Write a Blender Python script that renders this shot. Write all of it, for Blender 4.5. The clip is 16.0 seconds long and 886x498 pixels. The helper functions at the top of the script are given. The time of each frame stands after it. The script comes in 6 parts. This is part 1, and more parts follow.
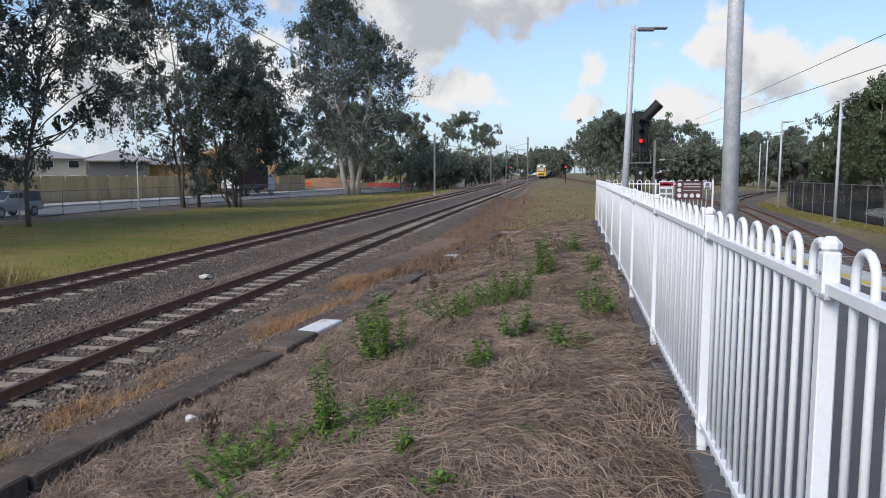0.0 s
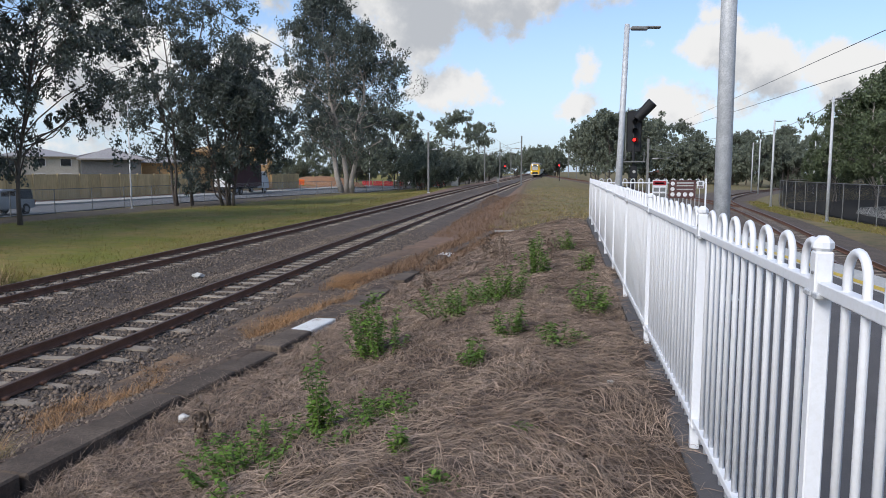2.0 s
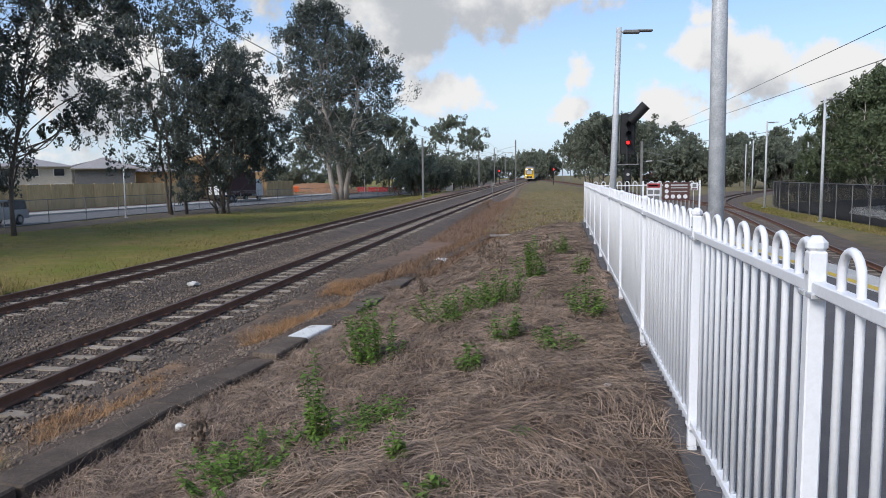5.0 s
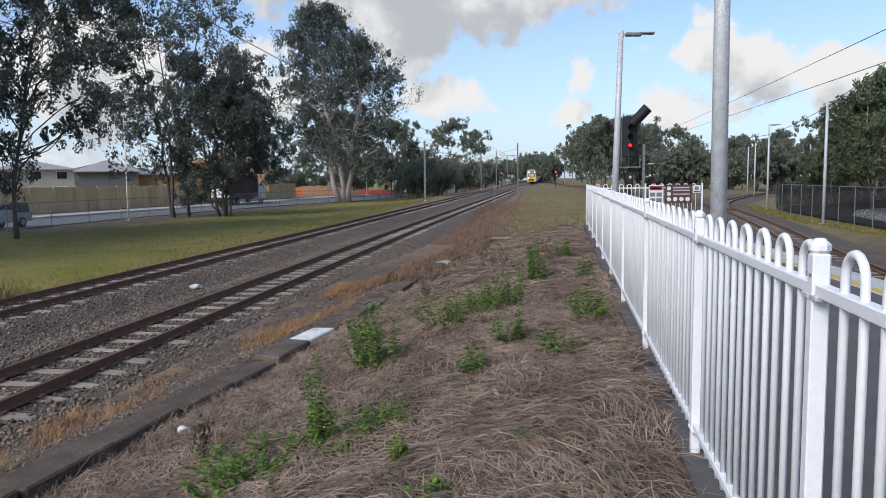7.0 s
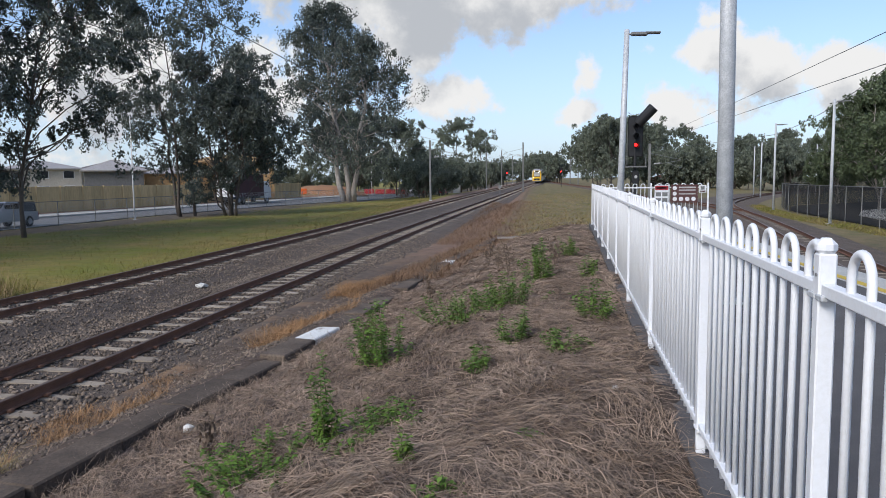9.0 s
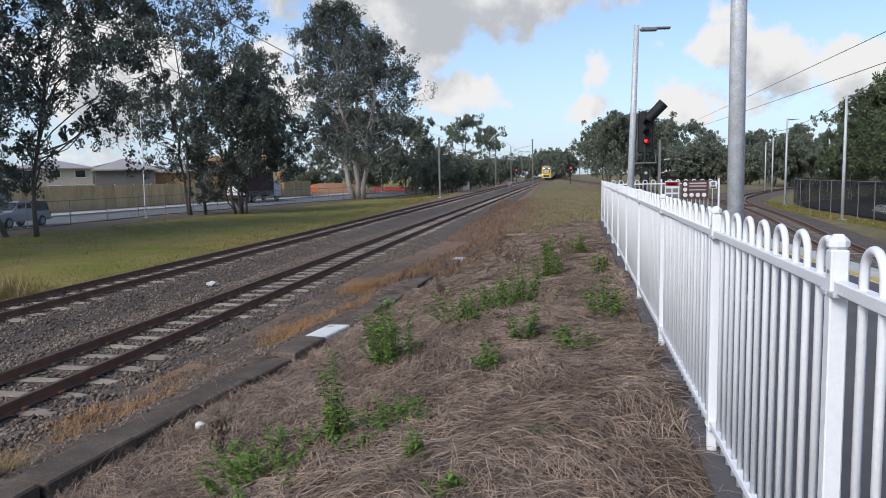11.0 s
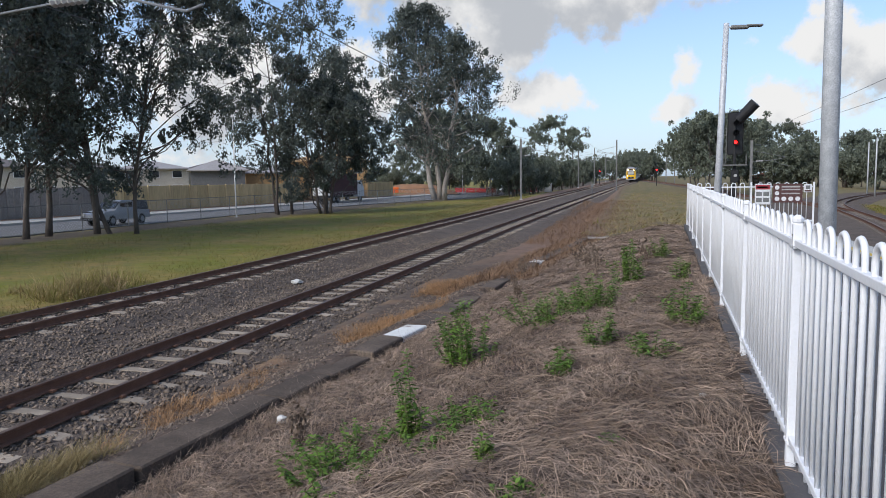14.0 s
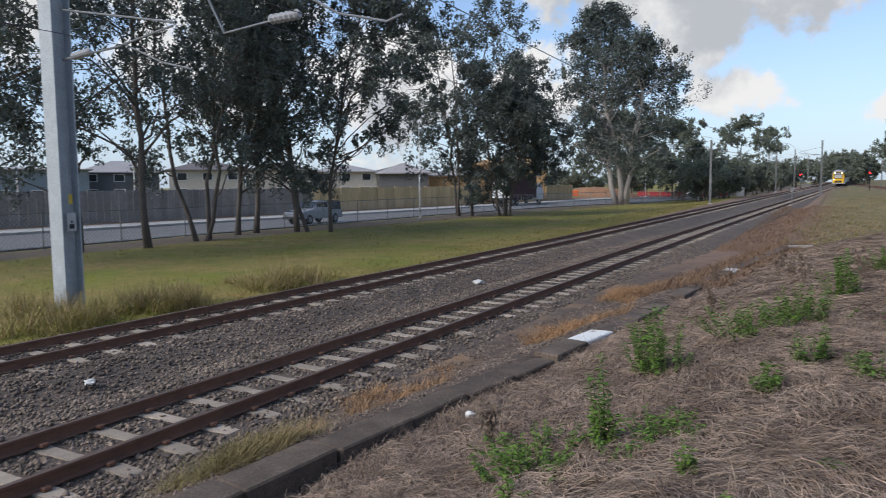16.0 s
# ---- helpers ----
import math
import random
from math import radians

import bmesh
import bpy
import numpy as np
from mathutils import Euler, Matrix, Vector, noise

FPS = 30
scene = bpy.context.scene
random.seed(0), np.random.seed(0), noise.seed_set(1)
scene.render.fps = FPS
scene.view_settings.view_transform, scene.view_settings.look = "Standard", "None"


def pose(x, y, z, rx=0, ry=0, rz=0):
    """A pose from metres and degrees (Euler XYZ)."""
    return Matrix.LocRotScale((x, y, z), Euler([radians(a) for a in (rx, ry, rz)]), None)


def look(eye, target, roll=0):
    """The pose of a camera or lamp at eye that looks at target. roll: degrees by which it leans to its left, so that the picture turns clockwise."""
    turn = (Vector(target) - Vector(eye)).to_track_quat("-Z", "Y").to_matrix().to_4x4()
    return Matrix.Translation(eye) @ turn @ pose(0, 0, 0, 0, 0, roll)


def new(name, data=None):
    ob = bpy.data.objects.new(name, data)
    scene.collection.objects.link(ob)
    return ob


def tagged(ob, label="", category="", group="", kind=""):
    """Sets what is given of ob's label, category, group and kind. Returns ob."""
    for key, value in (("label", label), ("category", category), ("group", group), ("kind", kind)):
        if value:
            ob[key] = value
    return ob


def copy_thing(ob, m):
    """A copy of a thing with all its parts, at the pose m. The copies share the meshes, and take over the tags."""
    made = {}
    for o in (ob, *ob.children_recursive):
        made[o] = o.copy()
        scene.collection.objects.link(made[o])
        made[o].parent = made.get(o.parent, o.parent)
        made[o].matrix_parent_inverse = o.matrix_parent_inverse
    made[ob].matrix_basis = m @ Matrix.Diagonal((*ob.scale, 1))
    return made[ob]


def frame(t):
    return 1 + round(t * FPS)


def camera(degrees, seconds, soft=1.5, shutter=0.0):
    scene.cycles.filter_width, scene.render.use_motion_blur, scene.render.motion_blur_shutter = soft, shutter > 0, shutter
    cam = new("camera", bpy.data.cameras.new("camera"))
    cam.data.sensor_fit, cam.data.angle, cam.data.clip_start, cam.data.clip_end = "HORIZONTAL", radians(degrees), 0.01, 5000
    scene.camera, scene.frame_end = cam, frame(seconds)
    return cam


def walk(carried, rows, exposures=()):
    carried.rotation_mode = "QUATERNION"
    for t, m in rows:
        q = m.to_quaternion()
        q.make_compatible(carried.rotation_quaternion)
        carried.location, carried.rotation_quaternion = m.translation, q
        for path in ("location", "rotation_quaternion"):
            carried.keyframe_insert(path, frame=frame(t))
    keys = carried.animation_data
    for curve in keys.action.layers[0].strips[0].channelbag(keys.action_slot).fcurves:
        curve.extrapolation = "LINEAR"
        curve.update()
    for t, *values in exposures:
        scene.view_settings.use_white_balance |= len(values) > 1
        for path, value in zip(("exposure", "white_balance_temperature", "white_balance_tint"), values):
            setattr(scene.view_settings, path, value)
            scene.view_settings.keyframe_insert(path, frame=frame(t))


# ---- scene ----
cam = camera(63.23, 16.0, soft=0.9, shutter=0.3)
EYES = [
    (0, -0.000, 0.000, 1.650, 84.05, -0.00, 7.98),
    (0.5, 0.001, 0.002, 1.650, 84.05, -0.13, 7.68),
    (1, -0.003, -0.005, 1.651, 83.89, -0.09, 7.48),
    (1.5, -0.000, -0.004, 1.652, 83.94, -0.06, 7.34),
    (2, 0.000, 0.002, 1.652, 83.94, -0.06, 7.49),
    (2.5, 0.001, -0.001, 1.652, 84.00, -0.05, 7.37),
    (3, 0.001, 0.002, 1.652, 84.04, 0.03, 7.09),
    (3.5, -0.000, -0.003, 1.652, 84.18, 0.40, 7.27),
    (4, 0.001, 0.001, 1.650, 84.14, 0.60, 6.99),
    (6.5, 0.001, -0.001, 1.653, 84.73, 0.76, 7.19),
    (7, -0.001, 0.001, 1.651, 84.56, 0.69, 7.22),
    (7.5, 0.001, -0.000, 1.651, 84.46, 0.67, 7.27),
    (8, -0.001, -0.001, 1.653, 84.43, 0.69, 7.24),
    (8.5, -0.001, -0.003, 1.651, 84.42, 0.69, 7.66),
    (9, -0.001, -0.002, 1.650, 84.53, 0.64, 7.64),
    (11.5, -0.001, -0.005, 1.653, 84.12, 1.25, 9.08),
    (12, 0.002, 0.003, 1.654, 83.46, 2.01, 10.95),
    (12.5, 0.002, -0.018, 1.664, 83.26, 2.33, 11.59),
    (13, 0.022, -0.066, 1.674, 83.99, 2.14, 12.16),
    (13.5, 0.052, -0.104, 1.683, 83.97, 1.36, 14.20),
    (14, 0.062, -0.062, 1.682, 84.50, 0.74, 14.83),
    (14.5, 0.005, -0.131, 1.680, 85.36, 1.65, 16.21),
    (15, -0.005, -0.149, 1.681, 85.16, 1.21, 19.22),
    (15.5, -0.043, -0.162, 1.676, 85.06, 1.01, 23.87),
    (16, -0.080, -0.120, 1.665, 84.89, 0.51, 28.89),
]
walk(cam, [(r[0], pose(*r[1:])) for r in EYES])

# ---- world and sun ----
world = bpy.data.worlds.new("sky")
scene.world = world
world.use_nodes = True
SUN_AZ, SUN_EL = radians(-148), radians(38)   # azimuth from +y towards +x
SKY, CLOUD, SUN, EXPOSURE = 0.17, 0.87, 2.95, 0.0


def build_sky():
    nt = world.node_tree
    nt.nodes.clear()
    N, L = nt.nodes.new, nt.links.new
    tc = N("ShaderNodeTexCoord")
    sky = N("ShaderNodeTexSky")
    sky.sky_type, sky.sun_disc = "NISHITA", False
    sky.sun_elevation, sky.sun_rotation = SUN_EL, SUN_AZ
    sky.air_density, sky.dust_density, sky.ozone_density = 1.0, 1.2, 1.6

    def math(op, a, b=None, clamp=False):
        n = N("ShaderNodeMath")
        n.operation, n.use_clamp = op, clamp
        for i, v in enumerate((a, b)):
            if v is None:
                continue
            if isinstance(v, (int, float)):
                n.inputs[i].default_value = v
            else:
                L(v, n.inputs[i])
        return n.outputs[0]

    # cumulus heaps: yaw to the left and height in degrees, half width, flatness, weight
    heaps = [(17, 16.5, 9, 1.5, 1.1), (10, 14.6, 8.5, 1.5, 1.15), (4, 13.8, 8, 1.7, 1.15), (-2, 14.4, 7.5, 2.0, 1.15), (-6, 15.6, 6, 2.2, 1.0), (9.5, 10.5, 5.5, 1.5, 0.95), (7.5, 6.5, 6, 1.8, 0.72),
             (-3.3, 7.8, 2.2, 0.9, 0.9), (-3.0, 5.2, 3.2, 1.6, 0.78), (-12.3, 9.3, 3.2, 0.8, 1.0), (-10.5, 5.4, 4.4, 1.5, 0.9), (-16, 6.8, 5.0, 1.2, 1.0), (-8.0, 9.6, 1.5, 1.3, 0.55),
             (-21, 6.8, 4.5, 1.4, 1.0), (-21.5, 14.5, 4, 2.0, 0.9), (22, 7, 7, 1.4, 0.95), (33, 8, 9, 1.3, 1.0), (45, 10, 11, 1.4, 1.0), (24, 19, 6, 2.0, 0.85),
             (60, 15, 14, 1.5, 0.9), (-40, 14, 13, 1.6, 0.9), (100, 25, 20, 1.5, 0.8), (-90, 22, 22, 1.6, 0.9), (170, 28, 24, 1.5, 0.9), (0, 55, 16, 1.2, 0.8)]

    def density(vec):
        best = None
        for yaw, el, half, flat, weight in heaps:
            y, e = radians(yaw), radians(el)
            c = Vector((-np.sin(y) * np.cos(e), np.cos(y) * np.cos(e), np.sin(e)))
            sub = N("ShaderNodeVectorMath")
            sub.operation = "SUBTRACT"
            L(vec, sub.inputs[0])
            sub.inputs[1].default_value = c
            mul = N("ShaderNodeVectorMath")
            mul.operation = "MULTIPLY"
            L(sub.outputs[0], mul.inputs[0])
            mul.inputs[1].default_value = (1, 1, flat)
            ln = N("ShaderNodeVectorMath")
            ln.operation = "LENGTH"
            L(mul.outputs[0], ln.inputs[0])
            mr = N("ShaderNodeMapRange")
            mr.interpolation_type = "SMOOTHSTEP"
            L(ln.outputs["Value"], mr.inputs["Value"])
            mr.inputs["From Min"].default_value, mr.inputs["From Max"].default_value = 0, 1.35 * np.radians(half)
            mr.inputs["To Min"].default_value, mr.inputs["To Max"].default_value = weight, 0
            best = mr.outputs[0] if best is None else math("MAXIMUM", best, mr.outputs[0])
        nz = N("ShaderNodeTexNoise")
        nz.inputs["Scale"].default_value, nz.inputs["Detail"].default_value, nz.inputs["Roughness"].default_value = 17.0, 8.0, 0.60
        L(vec, nz.inputs["Vector"])
        nb = N("ShaderNodeTexNoise")
        nb.inputs["Scale"].default_value, nb.inputs["Detail"].default_value = 4.0, 3.0
        L(vec, nb.inputs["Vector"])
        wob = math("MULTIPLY", math("SUBTRACT", nz.outputs[0], 0.5), 2.0)
        wob = math("ADD", wob, math("MULTIPLY", math("SUBTRACT", nb.outputs[0], 0.5), 0.5))
        return math("ADD", best, wob)

    d0 = density(tc.outputs["Generated"])
    up = N("ShaderNodeVectorMath")
    up.operation = "ADD"
    up.inputs[1].default_value = (-0.012, 0.0, 0.045)
    L(tc.outputs["Generated"], up.inputs[0])
    d1 = density(up.outputs[0])
    mask = N("ShaderNodeMapRange")
    mask.interpolation_type = "SMOOTHSTEP"
    L(d0, mask.inputs["Value"])
    mask.inputs["From Min"].default_value, mask.inputs["From Max"].default_value = 0.35, 0.72
    shade = N("ShaderNodeMapRange")
    shade.interpolation_type = "SMOOTHSTEP"
    L(d1, shade.inputs["Value"])
    shade.inputs["From Min"].default_value, shade.inputs["From Max"].default_value = 0.35, 1.25
    tint = N("ShaderNodeMix")
    tint.data_type = "RGBA"
    L(shade.outputs[0], tint.inputs["Factor"])
    tint.inputs["A"].default_value = (CLOUD, CLOUD, CLOUD, 1)
    tint.inputs["B"].default_value = (0.58 * CLOUD, 0.61 * CLOUD, 0.66 * CLOUD, 1)
    scaled = N("ShaderNodeMix")
    scaled.data_type, scaled.blend_type = "RGBA", "MULTIPLY"
    scaled.inputs["Factor"].default_value = 1
    L(sky.outputs[0], scaled.inputs["A"])
    scaled.inputs["B"].default_value = (0.92 * SKY, SKY, 1.14 * SKY, 1)
    # thin veil that whitens the sky low down
    sep = N("ShaderNodeSeparateXYZ")
    L(tc.outputs["Generated"], sep.inputs[0])
    veil = N("ShaderNodeMapRange")
    veil.interpolation_type = "SMOOTHSTEP"
    L(sep.outputs["Z"], veil.inputs["Value"])
    veil.inputs["From Min"].default_value, veil.inputs["From Max"].default_value = 0.0, 0.30
    veil.inputs["To Min"].default_value, veil.inputs["To Max"].default_value = 0.55, 0.05
    hazy = N("ShaderNodeMix")
    hazy.data_type = "RGBA"
    L(veil.outputs[0], hazy.inputs["Factor"])
    L(scaled.outputs["Result"], hazy.inputs["A"])
    hazy.inputs["B"].default_value = (0.62, 0.77, 1.0, 1)
    mix = N("ShaderNodeMix")
    mix.data_type = "RGBA"
    L(mask.outputs[0], mix.inputs["Factor"])
    L(hazy.outputs["Result"], mix.inputs["A"])
    L(tint.outputs["Result"], mix.inputs["B"])
    bg = N("ShaderNodeBackground")
    L(mix.outputs["Result"], bg.inputs["Color"])
    out = N("ShaderNodeOutputWorld")
    L(bg.outputs[0], out.inputs["Surface"])


build_sky()
sun = new("sun", bpy.data.lights.new("sun", "SUN"))
sun.data.energy, sun.data.angle, sun.data.color = SUN, radians(26), (1.0, 0.97, 0.93)
sun_dir = Vector((np.sin(SUN_AZ) * np.cos(SUN_EL), np.cos(SUN_AZ) * np.cos(SUN_EL), np.sin(SUN_EL)))
sun.matrix_world = look(sun_dir * 60, (0, 0, 0))
scene.view_settings.exposure = EXPOSURE

# ---- materials ----
def material(name, a, b=None, rough=0.8, scale=3.0, fine=40.0, bump=0.15, dist=0.01, metal=0.0, island=0.0, stretch=(1, 1, 1), c=None, spec=0.4, transl=0.0, obrand=0.0):
    """A surface of two tones mixed at two scales, with fine relief; island / obrand: how far pieces differ in brightness."""
    m = bpy.data.materials.new(name)
    m.use_nodes = True
    nt = m.node_tree
    N, L = nt.nodes.new, nt.links.new
    bsdf = nt.nodes["Principled BSDF"]
    b = b or tuple(0.7 * v for v in a)
    geo = N("ShaderNodeNewGeometry")
    mp = N("ShaderNodeMapping")
    mp.inputs["Scale"].default_value = stretch
    L(geo.outputs["Position"], mp.inputs["Vector"])
    n1, n2 = N("ShaderNodeTexNoise"), N("ShaderNodeTexNoise")
    for n, s, d in ((n1, scale, 4.0), (n2, fine, 5.0)):
        n.inputs["Scale"].default_value, n.inputs["Detail"].default_value, n.inputs["Roughness"].default_value = s, d, 0.6
        L(mp.outputs[0], n.inputs["Vector"])
    r1 = N("ShaderNodeMapRange")
    r1.inputs["From Min"].default_value, r1.inputs["From Max"].default_value = 0.36, 0.64
    L(n1.outputs[0], r1.inputs["Value"])
    m1 = N("ShaderNodeMix")
    m1.data_type = "RGBA"
    m1.inputs["A"].default_value, m1.inputs["B"].default_value = (*a, 1), (*b, 1)
    L(r1.outputs[0], m1.inputs["Factor"])
    r2 = N("ShaderNodeMapRange")
    r2.inputs["From Min"].default_value, r2.inputs["From Max"].default_value = 0.42, 0.66
    L(n2.outputs[0], r2.inputs["Value"])
    m2 = N("ShaderNodeMix")
    m2.data_type = "RGBA"
    cc = c or tuple(0.5 * (x + y) * 0.72 for x, y in zip(a, b))
    m2.inputs["B"].default_value = (*cc, 1)
    fac = N("ShaderNodeMath")
    fac.operation = "MULTIPLY"
    fac.inputs[1].default_value = 0.7
    L(r2.outputs[0], fac.inputs[0])
    L(fac.outputs[0], m2.inputs["Factor"])
    L(m1.outputs["Result"], m2.inputs["A"])
    col = m2.outputs["Result"]
    if island or obrand:
        src = geo.outputs["Random Per Island"] if island else N("ShaderNodeObjectInfo").outputs["Random"]
        amp = island or obrand
        rr = N("ShaderNodeMapRange")
        rr.inputs["To Min"].default_value, rr.inputs["To Max"].default_value = 1 - amp, 1 + amp
        L(src, rr.inputs["Value"])
        hs = N("ShaderNodeHueSaturation")
        L(rr.outputs[0], hs.inputs["Value"])
        L(col, hs.inputs["Color"])
        col = hs.outputs[0]
    L(col, bsdf.inputs["Base Color"])
    bsdf.inputs["Roughness"].default_value, bsdf.inputs["Metallic"].default_value = rough, metal
    bsdf.inputs["Specular IOR Level"].default_value = spec
    if bump:
        bp = N("ShaderNodeBump")
        bp.inputs["Strength"].default_value, bp.inputs["Distance"].default_value = min(1.0, bump * 3), dist
        L(n2.outputs[0], bp.inputs["Height"])
        L(bp.outputs[0], bsdf.inputs["Normal"])
    if transl:
        tr = N("ShaderNodeBsdfTranslucent")
        L(col, tr.inputs["Color"])
        ms = N("ShaderNodeMixShader")
        ms.inputs[0].default_value = transl
        L(bsdf.outputs[0], ms.inputs[1])
        L(tr.outputs[0], ms.inputs[2])
        L(ms.outputs[0], nt.nodes["Material Output"].inputs["Surface"])
    return m


def glowing(name, colour, strength):
    m = bpy.data.materials.new(name)
    m.use_nodes = True
    b = m.node_tree.nodes["Principled BSDF"]
    b.inputs["Base Color"].default_value = (*colour, 1)
    b.inputs["Emission Color"].default_value = (*colour, 1)
    b.inputs["Emission Strength"].default_value = strength
    return m


M_BALLAST = material("ballast_bed", (0.15, 0.115, 0.09), (0.098, 0.075, 0.060), 0.95, 1.2, 28, 0.33, 0.05, c=(0.085, 0.067, 0.055))
M_STONE = material("ballast_stone", (0.212, 0.163, 0.125), (0.122, 0.094, 0.073), 0.9, 1.0, 60, 0.2, 0.004, island=0.55)
M_SLEEPER = material("sleeper_concrete", (0.38, 0.315, 0.245), (0.27, 0.222, 0.172), 0.9, 2.0, 45, 0.2, 0.004, obrand=0.18)
M_RUST = material("rusty_rail", (0.20, 0.098, 0.062), (0.135, 0.07, 0.046), 0.8, 4, 80, 0.15, 0.002, spec=0.3)
M_RAILTOP = material("worn_rail_head", (0.21, 0.14, 0.105), (0.14, 0.09, 0.068), 0.45, 3, 60, 0.05, 0.001, metal=0.6, stretch=(1, 0.05, 1))
M_KERB = material("old_concrete", (0.155, 0.115, 0.085), (0.075, 0.055, 0.041), 0.95, 1.6, 35, 0.28, 0.008, c=(0.05, 0.04, 0.033), obrand=0.2)
M_WHITESLAB = material("white_painted_concrete", (0.8, 0.8, 0.78), (0.68, 0.67, 0.63), 0.75, 5, 50, 0.12, 0.003)
M_WHITE = material("white_powder_coat", (0.80, 0.80, 0.81), (0.76, 0.76, 0.775), 0.42, 3, 60, 0.02, 0.001, c=(0.73, 0.725, 0.72))
M_ASPHALT = material("platform_asphalt", (0.112, 0.102, 0.099), (0.085, 0.078, 0.076), 0.9, 1.5, 120, 0.2, 0.004)
M_ROAD = material("road_asphalt", (0.16, 0.158, 0.158), (0.13, 0.128, 0.128), 0.9, 0.5, 30, 0.1, 0.004)
M_CONC = material("pale_concrete", (0.5, 0.49, 0.46), (0.42, 0.41, 0.385), 0.85, 1.2, 30, 0.1, 0.003)
M_YELLOW = material("yellow_line", (0.62, 0.43, 0.05), (0.5, 0.35, 0.05), 0.7, 3, 50, 0.1, 0.002)
M_GALV = material("galvanised_steel", (0.60, 0.61, 0.62), (0.46, 0.47, 0.48), 0.55, 9, 60, 0.06, 0.002, metal=0.15, c=(0.31, 0.32, 0.33))
M_MAST = material("painted_mast", (0.42, 0.44, 0.45), (0.35, 0.37, 0.38), 0.6, 3, 30, 0.05, 0.002, metal=0.2)
M_ARM = material("weathered_steel_arm", (0.24, 0.25, 0.26), (0.17, 0.175, 0.18), 0.6, 4, 40, 0.05, 0.002, metal=0.3)
M_POSTG = material("grey_post", (0.20, 0.20, 0.195), (0.15, 0.15, 0.145), 0.7, 3, 30, 0.05, 0.002)
M_BLACK = material("black_metal", (0.012, 0.012, 0.013), (0.018, 0.018, 0.02), 0.6, 3, 30, 0.05, 0.002)
M_WIRE = material("overhead_wire", (0.09, 0.09, 0.095), (0.07, 0.07, 0.07), 0.6, 3, 30, 0)
M_INSUL = material("grey_insulator", (0.46, 0.45, 0.43), (0.38, 0.37, 0.36), 0.5, 3, 30, 0.03)
M_STRAW = material("dry_straw", (0.37, 0.27, 0.195), (0.20, 0.138, 0.096), 0.9, 1.4, 7, 0, island=0.6, c=(0.13, 0.10, 0.085))
M_ORANGE = material("rusty_dry_grass", (0.37, 0.205, 0.095), (0.26, 0.155, 0.08), 0.9, 1.4, 20, 0, island=0.4)
M_BLADE = material("meadow_grass", (0.16, 0.17, 0.022), (0.27, 0.19, 0.07), 0.85, 0.25, 3, 0, island=0.35, c=(0.30, 0.235, 0.10), transl=0.2)
M_TALL = material("seeding_grass", (0.40, 0.285, 0.15), (0.27, 0.22, 0.085), 0.9, 0.8, 6, 0, island=0.35, transl=0.2)
M_WEED = material("weed_leaf", (0.165, 0.27, 0.045), (0.10, 0.185, 0.034), 0.6, 3, 20, 0, island=0.35, transl=0.25)
M_OLIVE = material("olive_grass", (0.27, 0.205, 0.095), (0.18, 0.15, 0.06), 0.9, 0.8, 6, 0, island=0.4, transl=0.15)
M_WEEDSTEM = material("weed_stem", (0.15, 0.17, 0.06), (0.12, 0.12, 0.05), 0.7, 3, 20, 0)
M_DEADSTEM = material("dead_stem", (0.19, 0.135, 0.095), (0.13, 0.095, 0.07), 0.8, 3, 20, 0)
M_GUM = material("gum_leaf", (0.094, 0.112, 0.098), (0.072, 0.090, 0.080), 0.5, 0.35, 2, 0, island=0.4, transl=0.26, c=(0.115, 0.125, 0.092))
# distant foliage: haze is put into the leaf colour as a paler, greyer tone
M_GUMFAR = material("far_leaf", (0.150, 0.168, 0.118), (0.118, 0.136, 0.100), 0.6, 0.1, 1, 0, island=0.4, transl=0.12)
M_WILLOW = material("pale_leaf", (0.10, 0.125, 0.06), (0.075, 0.10, 0.048), 0.55, 0.3, 2, 0, island=0.35, transl=0.2)
M_BARK = material("gum_bark", (0.13, 0.108, 0.092), (0.078, 0.063, 0.054), 0.9, 1.5, 12, 0.3, 0.02, stretch=(1, 1, 0.3))
M_BARKPALE = material("pale_gum_bark", (0.42, 0.38, 0.34), (0.26, 0.22, 0.19), 0.85, 0.9, 8, 0.2, 0.02, stretch=(1, 1, 0.4))
M_TIMBER = material("fence_timber", (0.62, 0.47, 0.26), (0.53, 0.40, 0.22), 0.85, 0.8, 6, 0.1, 0.01, obrand=0.14, stretch=(1, 1, 0.2))
M_TIMBERG = material("grey_fence_timber", (0.33, 0.30, 0.28), (0.27, 0.245, 0.23), 0.85, 0.8, 6, 0.1, 0.01, obrand=0.14)
M_ROOF = material("metal_roof", (0.36, 0.335, 0.32), (0.31, 0.29, 0.28), 0.6, 0.4, 5, 0.05)
M_ROOFD = material("dark_roof", (0.16, 0.14, 0.13), (0.13, 0.115, 0.11), 0.7, 0.4, 5, 0.05)
M_REDROOF = material("red_brown_roof", (0.26, 0.11, 0.075), (0.21, 0.09, 0.065), 0.7, 0.4, 5, 0.05)
M_WALLG = material("grey_render", (0.13, 0.13, 0.135), (0.11, 0.11, 0.115), 0.85, 0.4, 6, 0.05)
M_WALLC = material("cream_render", (0.48, 0.43, 0.37), (0.42, 0.38, 0.33), 0.85, 0.4, 6, 0.05)
M_WALLO = material("tan_brick", (0.42, 0.27, 0.13), (0.35, 0.22, 0.11), 0.85, 0.8, 6, 0.08)
M_WALLB = material("blue_grey_wall", (0.22, 0.26, 0.30), (0.19, 0.225, 0.26), 0.8, 0.4, 5, 0.04)
